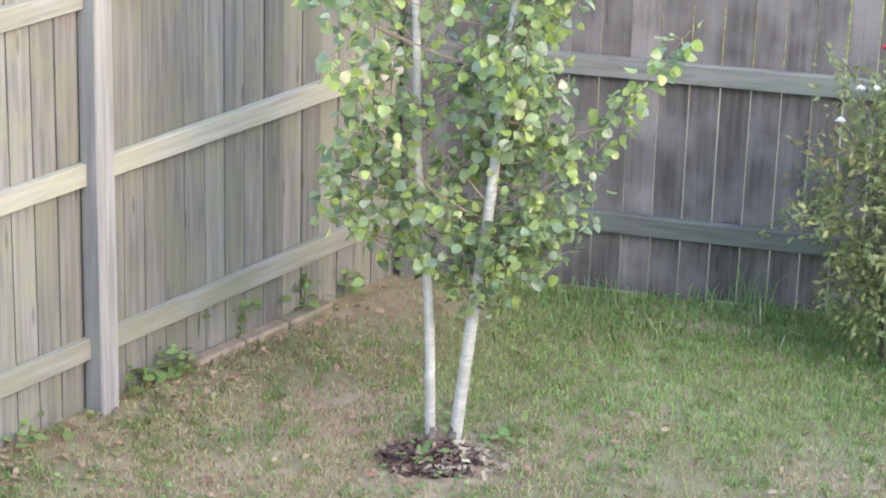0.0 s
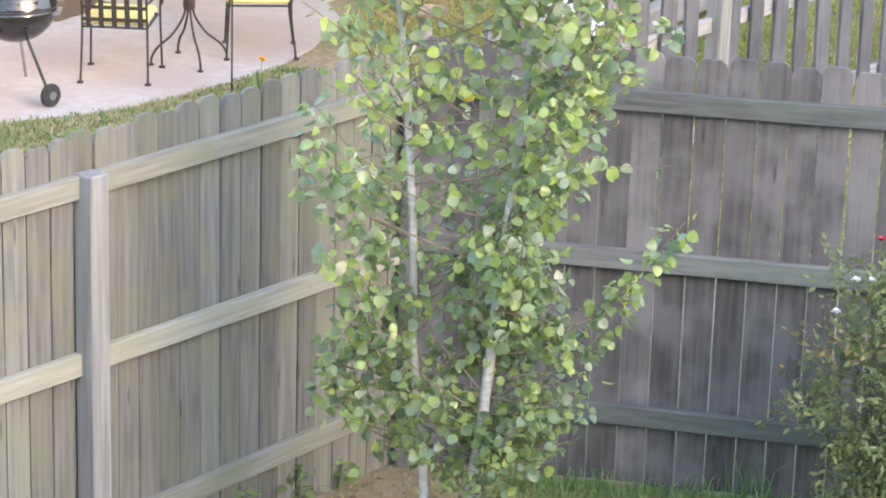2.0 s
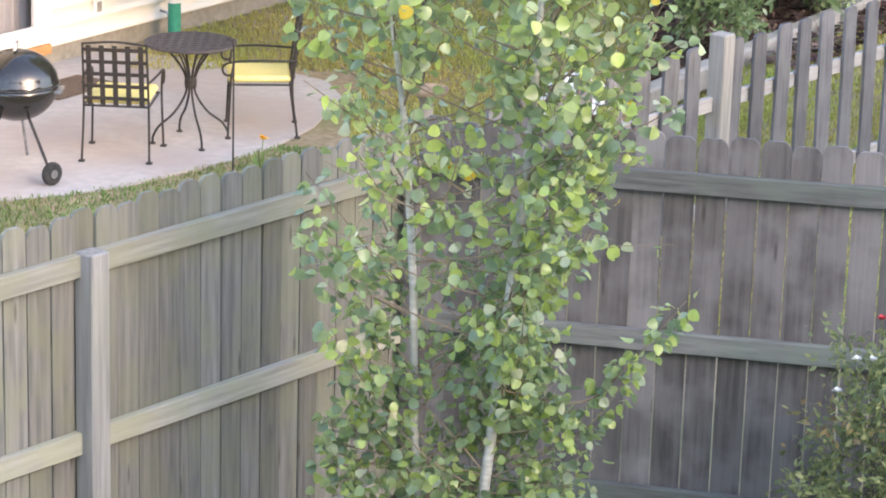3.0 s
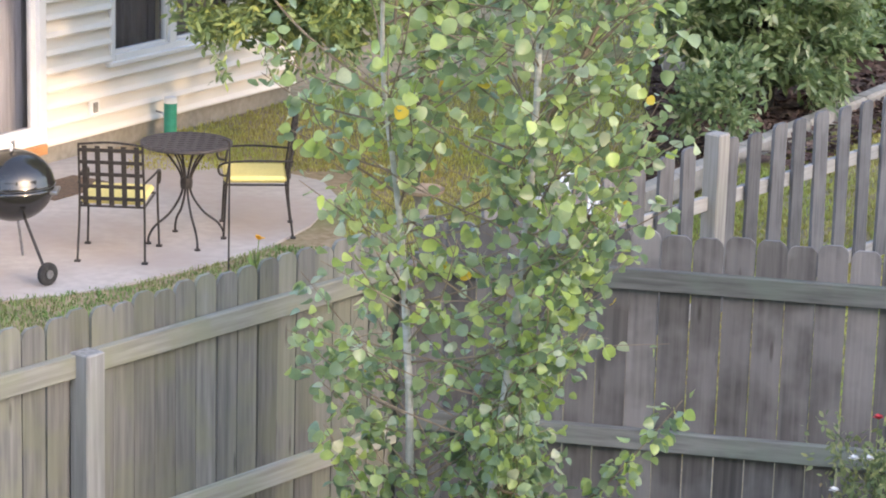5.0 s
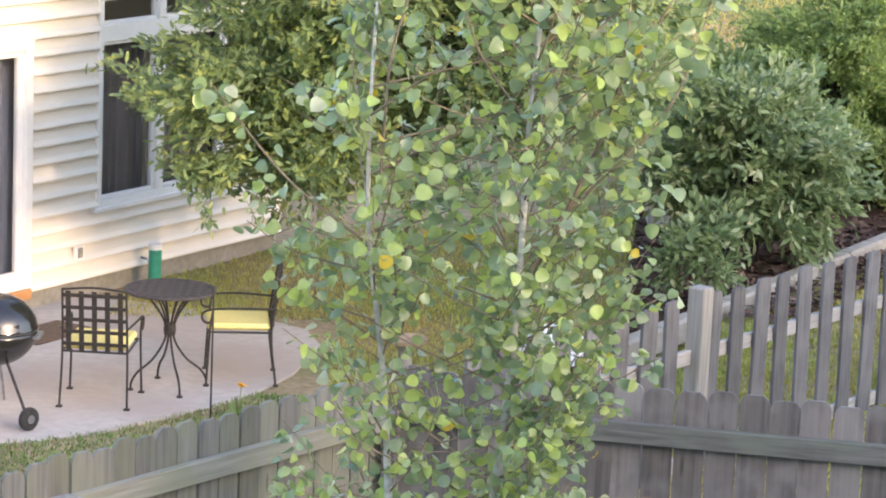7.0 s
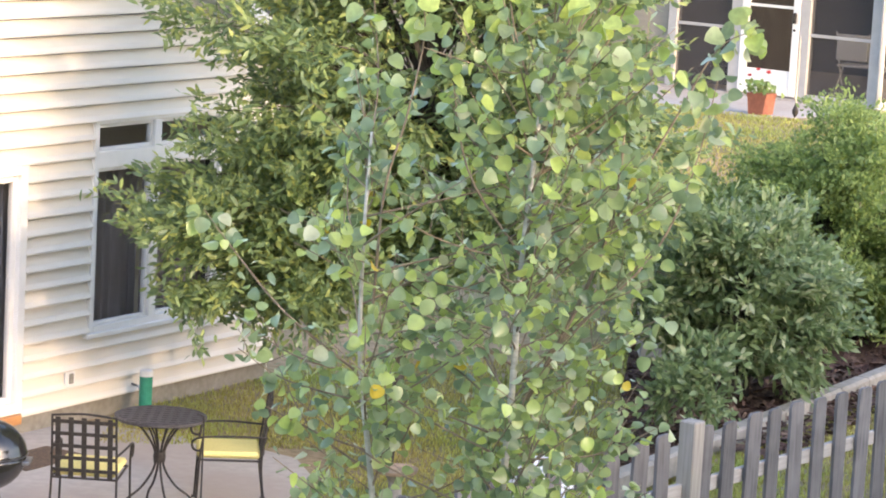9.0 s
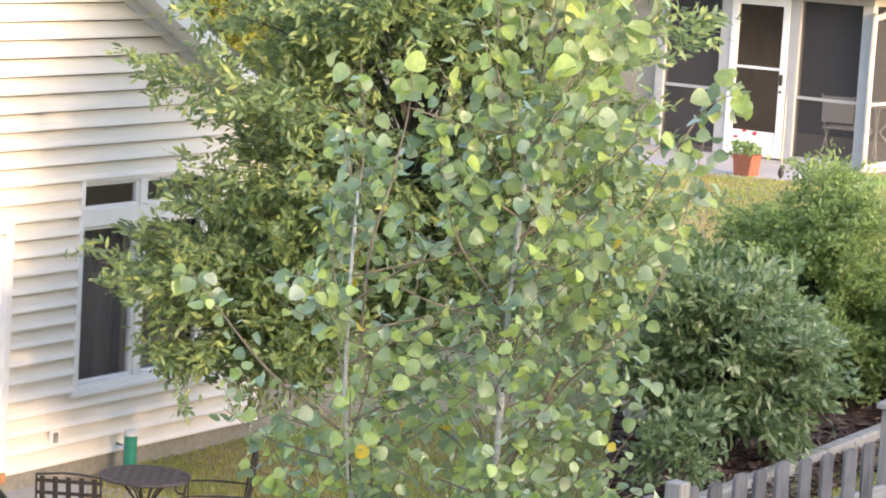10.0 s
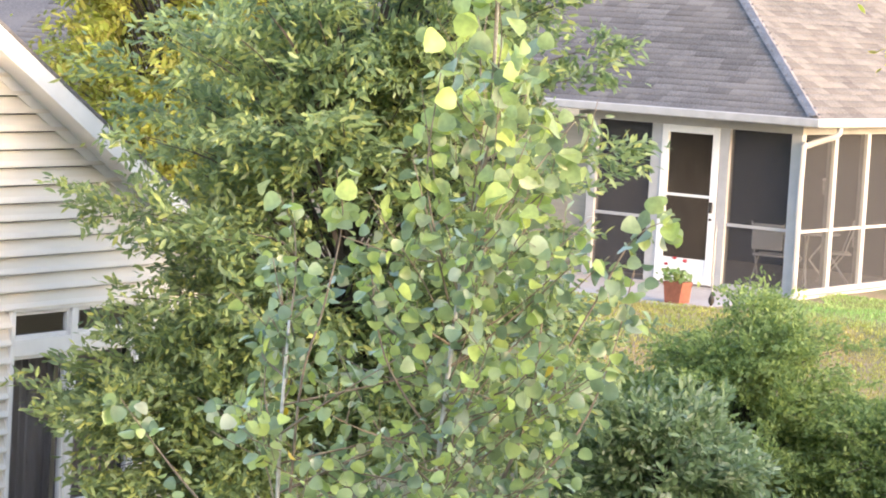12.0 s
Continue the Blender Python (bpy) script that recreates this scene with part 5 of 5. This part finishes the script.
part("lock", box(-1.195, -1.16, -0.08, -0.061, 0.86, 0.89, 0.004), IRON, sdoor)
# hipped roof
OV, PITCH, RUN = 0.38, 0.63, 5.2
e0 = EAVE + 0.11
roof = bmesh.new()
A, B, C_, D_ = (-17, -OV, e0), (OV, -OV, e0), (OV, 10.4 + OV, e0), (-17, 10.4 + OV, e0)
R1, R0 = (-RUN, RUN, e0 + PITCH * (RUN + OV)), (-17, RUN, e0 + PITCH * (RUN + OV))
vs = [roof.verts.new(p) for p in (A, B, C_, D_, R1, R0)]
for f in ((0, 1, 4, 5), (1, 2, 4), (2, 3, 5, 4), (0, 5, 3), (3, 2, 1, 0)):
    roof.faces.new([vs[i] for i in f])
bmesh.ops.recalc_face_normals(roof, faces=roof.faces)
roof_ob = part("roof", roof, SHINGLE, far, "weathered grey asphalt shingle roof")
# courses of shingle tabs, the front and the right slope
q = np.random.default_rng(3)
tabs_v, tabs_f = [], []
slope = math.atan(PITCH)
for face in (0, 1):
    for row in range(44):
        u0 = row * 0.14
        run = u0 * math.cos(slope)
        if run > RUN + OV - 0.1:
            break
        w0, w1 = (-13.5, OV - run) if face == 0 else (-OV + run, 10.4 + OV - run)
        w = w0 - q.uniform(0, .3)
        while w < w1:
            wid = q.uniform(0.16, 0.40)
            a, b = max(w, w0), min(w + wid - 0.006, w1)
            lift = 0.010 + 0.006 * q.random()
            if b - a > 0.03:
                c = []
                for ww, uu, hh in ((a, u0, lift), (b, u0, lift), (b, u0 + 0.145, 0.004), (a, u0 + 0.145, 0.004), (a, u0, 0.0), (b, u0, 0.0)):
                    rr_, zz = uu * math.cos(slope) - hh * math.sin(slope), uu * math.sin(slope) + hh * math.cos(slope)
                    c.append((ww, -OV + rr_, e0 + zz) if face == 0 else (OV - rr_, ww, e0 + zz))
                k = len(tabs_v)
                tabs_v += c
                tabs_f += ([(k, k + 1, k + 2, k + 3), (k + 4, k + 5, k + 1, k)] if face == 0 else [(k + 3, k + 2, k + 1, k), (k, k + 1, k + 5, k + 4)])
            w += wid
part("shingles", flat_mesh("shingles", np.array(tabs_v), np.array(tabs_f)), SHINGLE, far, "grey shingle tabs", kind="stuff")
hip = Vector((-RUN - OV, RUN + OV, PITCH * (RUN + OV)))
for i in range(30):
    p0, p1 = Vector((OV, -OV, e0)) + hip * (i / 30), Vector((OV, -OV, e0)) + hip * ((i + 1.1) / 30)
    bm = bmesh.new()
    d1, d2 = Vector((-0.11, 0, -0.0)), Vector((0, 0.11, 0.0))
    o = Vector((0, 0, 0.03))
    va = [bm.verts.new(p + o * 1.0 + s) for p in (p0, p1) for s in (d1 + Vector((0, 0, -.0)), Vector((0, 0, 0.03)), d2)]
    bm.faces.new((va[0], va[1], va[4], va[3]))
    bm.faces.new((va[1], va[2], va[5], va[4]))
    bmesh.ops.recalc_face_normals(bm, faces=bm.faces)
    bmesh.ops.solidify(bm, geom=bm.faces[:], thickness=-0.006)
    part("hip_cap", bm, SHINGLE_CAP, roof_ob)
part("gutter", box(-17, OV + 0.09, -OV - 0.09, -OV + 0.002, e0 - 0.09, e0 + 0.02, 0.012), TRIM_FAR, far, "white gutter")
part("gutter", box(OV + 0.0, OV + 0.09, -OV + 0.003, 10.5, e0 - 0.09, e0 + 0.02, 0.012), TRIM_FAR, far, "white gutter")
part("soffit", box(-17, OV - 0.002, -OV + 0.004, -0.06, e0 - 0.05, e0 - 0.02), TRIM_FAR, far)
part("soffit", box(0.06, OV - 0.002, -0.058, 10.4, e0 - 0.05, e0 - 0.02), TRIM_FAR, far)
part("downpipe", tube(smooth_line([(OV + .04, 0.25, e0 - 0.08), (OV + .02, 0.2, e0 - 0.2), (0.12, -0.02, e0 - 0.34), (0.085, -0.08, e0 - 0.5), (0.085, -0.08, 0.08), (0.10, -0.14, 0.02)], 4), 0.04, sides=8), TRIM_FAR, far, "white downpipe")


def porch_chair(x, y, turn):
    c = thing("porch_chair", far.matrix_basis @ pose(x, y, 0, 0, 0, turn), "white metal porch chair behind the screen", "chair", "porch chairs")
    for sx in (-.22, .22):
        part("leg", tube([(sx, -.2, 0), (sx * .9, .1, .42)], .012), TRIM, c)
        part("leg", tube([(sx, .22, 0), (sx * .9, -.1, .42), (sx, -.24, .86)], .012), TRIM, c)
    part("seat", box(-.21, .21, -.2, .2, .41, .44, .01), TRIM, c)
    part("backrest", box(-.21, .21, -.25, -.225, .5, .84, .01), TRIM, c)


porch_chair(-0.75, 0.9, 10)
porch_chair(-0.45, 2.2, 120)
ptable = thing("porch_table", far.matrix_basis @ pose(-0.55, 1.5, 0), "white round porch table behind the screen", "table")
part("tabletop", lathe([(.42, .70), (.45, .715), (.42, .73)], 28), TRIM, ptable)
for i in range(4):
    a = math.radians(90 * i + 30)
    part("leg", tube([(.34 * math.cos(a), .34 * math.sin(a), 0), (.05 * math.cos(a), .05 * math.sin(a), .36), (.3 * math.cos(a), .3 * math.sin(a), .70)], .014), TRIM, ptable)

pot = thing("flower_pot", far.matrix_basis @ pose(-0.56, -1.95, -0.03), "square terracotta pot with red geraniums", "flower pot")
part("pot", prism([(-.10, 0), (.10, 0), (.125, .21), (.135, .21), (.135, .26), (-.135, .26), (-.135, .21), (-.125, .21)], -.13, .13), TERRACOTTA, pot)
q = np.random.default_rng(7)
pts = q.normal(0, 1, (90, 3)) * [.11, .1, .05] + [0, 0, .33]
part("leaves", scatter("leaves", leaf_shape(0.9, .2, .1, 6), pts, q.normal(0, 1, (90, 3)), q.normal(0, .5, (90, 3)) + [0, -.4, .8], q.uniform(.05, .09, 90)), WEED, pot, kind="stuff")
for x, y, z in ((.1, -.05, .5), (-.1, .05, .52), (-.16, -.05, .45), (.02, .1, .5)):
    bloom(x, y, z, .045, RED_PETAL, pot)

chime = thing("wind_chime", far.matrix_basis @ pose(-0.45, 1.75, 1.32), "small pale wind chime hung inside the porch", "wind chime")
part("cord", tube([(0, 0, EAVE - 1.38), (0, 0, 0.1)], 0.004, sides=4), IRON, chime)
part("top_disc", lathe([(.05, .09), (.055, .1), (.02, .115)], 12), TRIM, chime)
for i in range(4):
    a = math.radians(90 * i)
    part("pipe", tube([(.035 * math.cos(a), .035 * math.sin(a), .09), (.035 * math.cos(a), .035 * math.sin(a), -.05 - .02 * i)], .008, sides=6), STEEL, chime)
stake = thing("garden_stake", pose(4.25, 33.5, float(height(4.25, 33.5))), "thin iron stake with a dark teardrop knob", "garden stake")
part("rod", tube([(0, 0, -.05), (0, 0, 1.0)], 0.007, sides=5), STEEL, stake)
part("knob", lathe([(.004, .02), (.035, .07), (.038, .11), (.015, .17), (.004, .2)], 12), IRON, stake)

for ob in bpy.data.objects:
    if ob.name.startswith("pane"):
        ob.visible_shadow = False

# ---- the house behind the camera and an added block; their shade lies over the yard ----
own = thing("own_house", pose(0, -1.0, 0), "house wall behind the viewpoint", "house")
part("wall", box(-9, 16, -9, 0, -0.5, 6.4), SIDING, own)
bm = bmesh.new()
vv = [bm.verts.new(p) for p in ((-9.4, 0.4, 6.4), (16.4, 0.4, 6.4), (16.4, -9.4, 6.4), (-9.4, -9.4, 6.4), (-9.4, -4.5, 9.0), (16.4, -4.5, 9.0))]
for f in ((0, 1, 5, 4), (2, 3, 4, 5), (0, 4, 3), (1, 2, 5), (3, 2, 1, 0)):
    bm.faces.new([vv[i] for i in f])
part("roof", bm, SHINGLE, own)
# out-of-view block added on the right only to keep low sun off the yard
part("side_wing", box(11, 19, 0.004, 15.6, -0.5, 4.6), SIDING, own)
bm = prism([(10.6, 4.6), (19.4, 4.6), (15.0, 6.4)], 0.5, 16.0)
part("wing_roof", bm, SHINGLE, own)
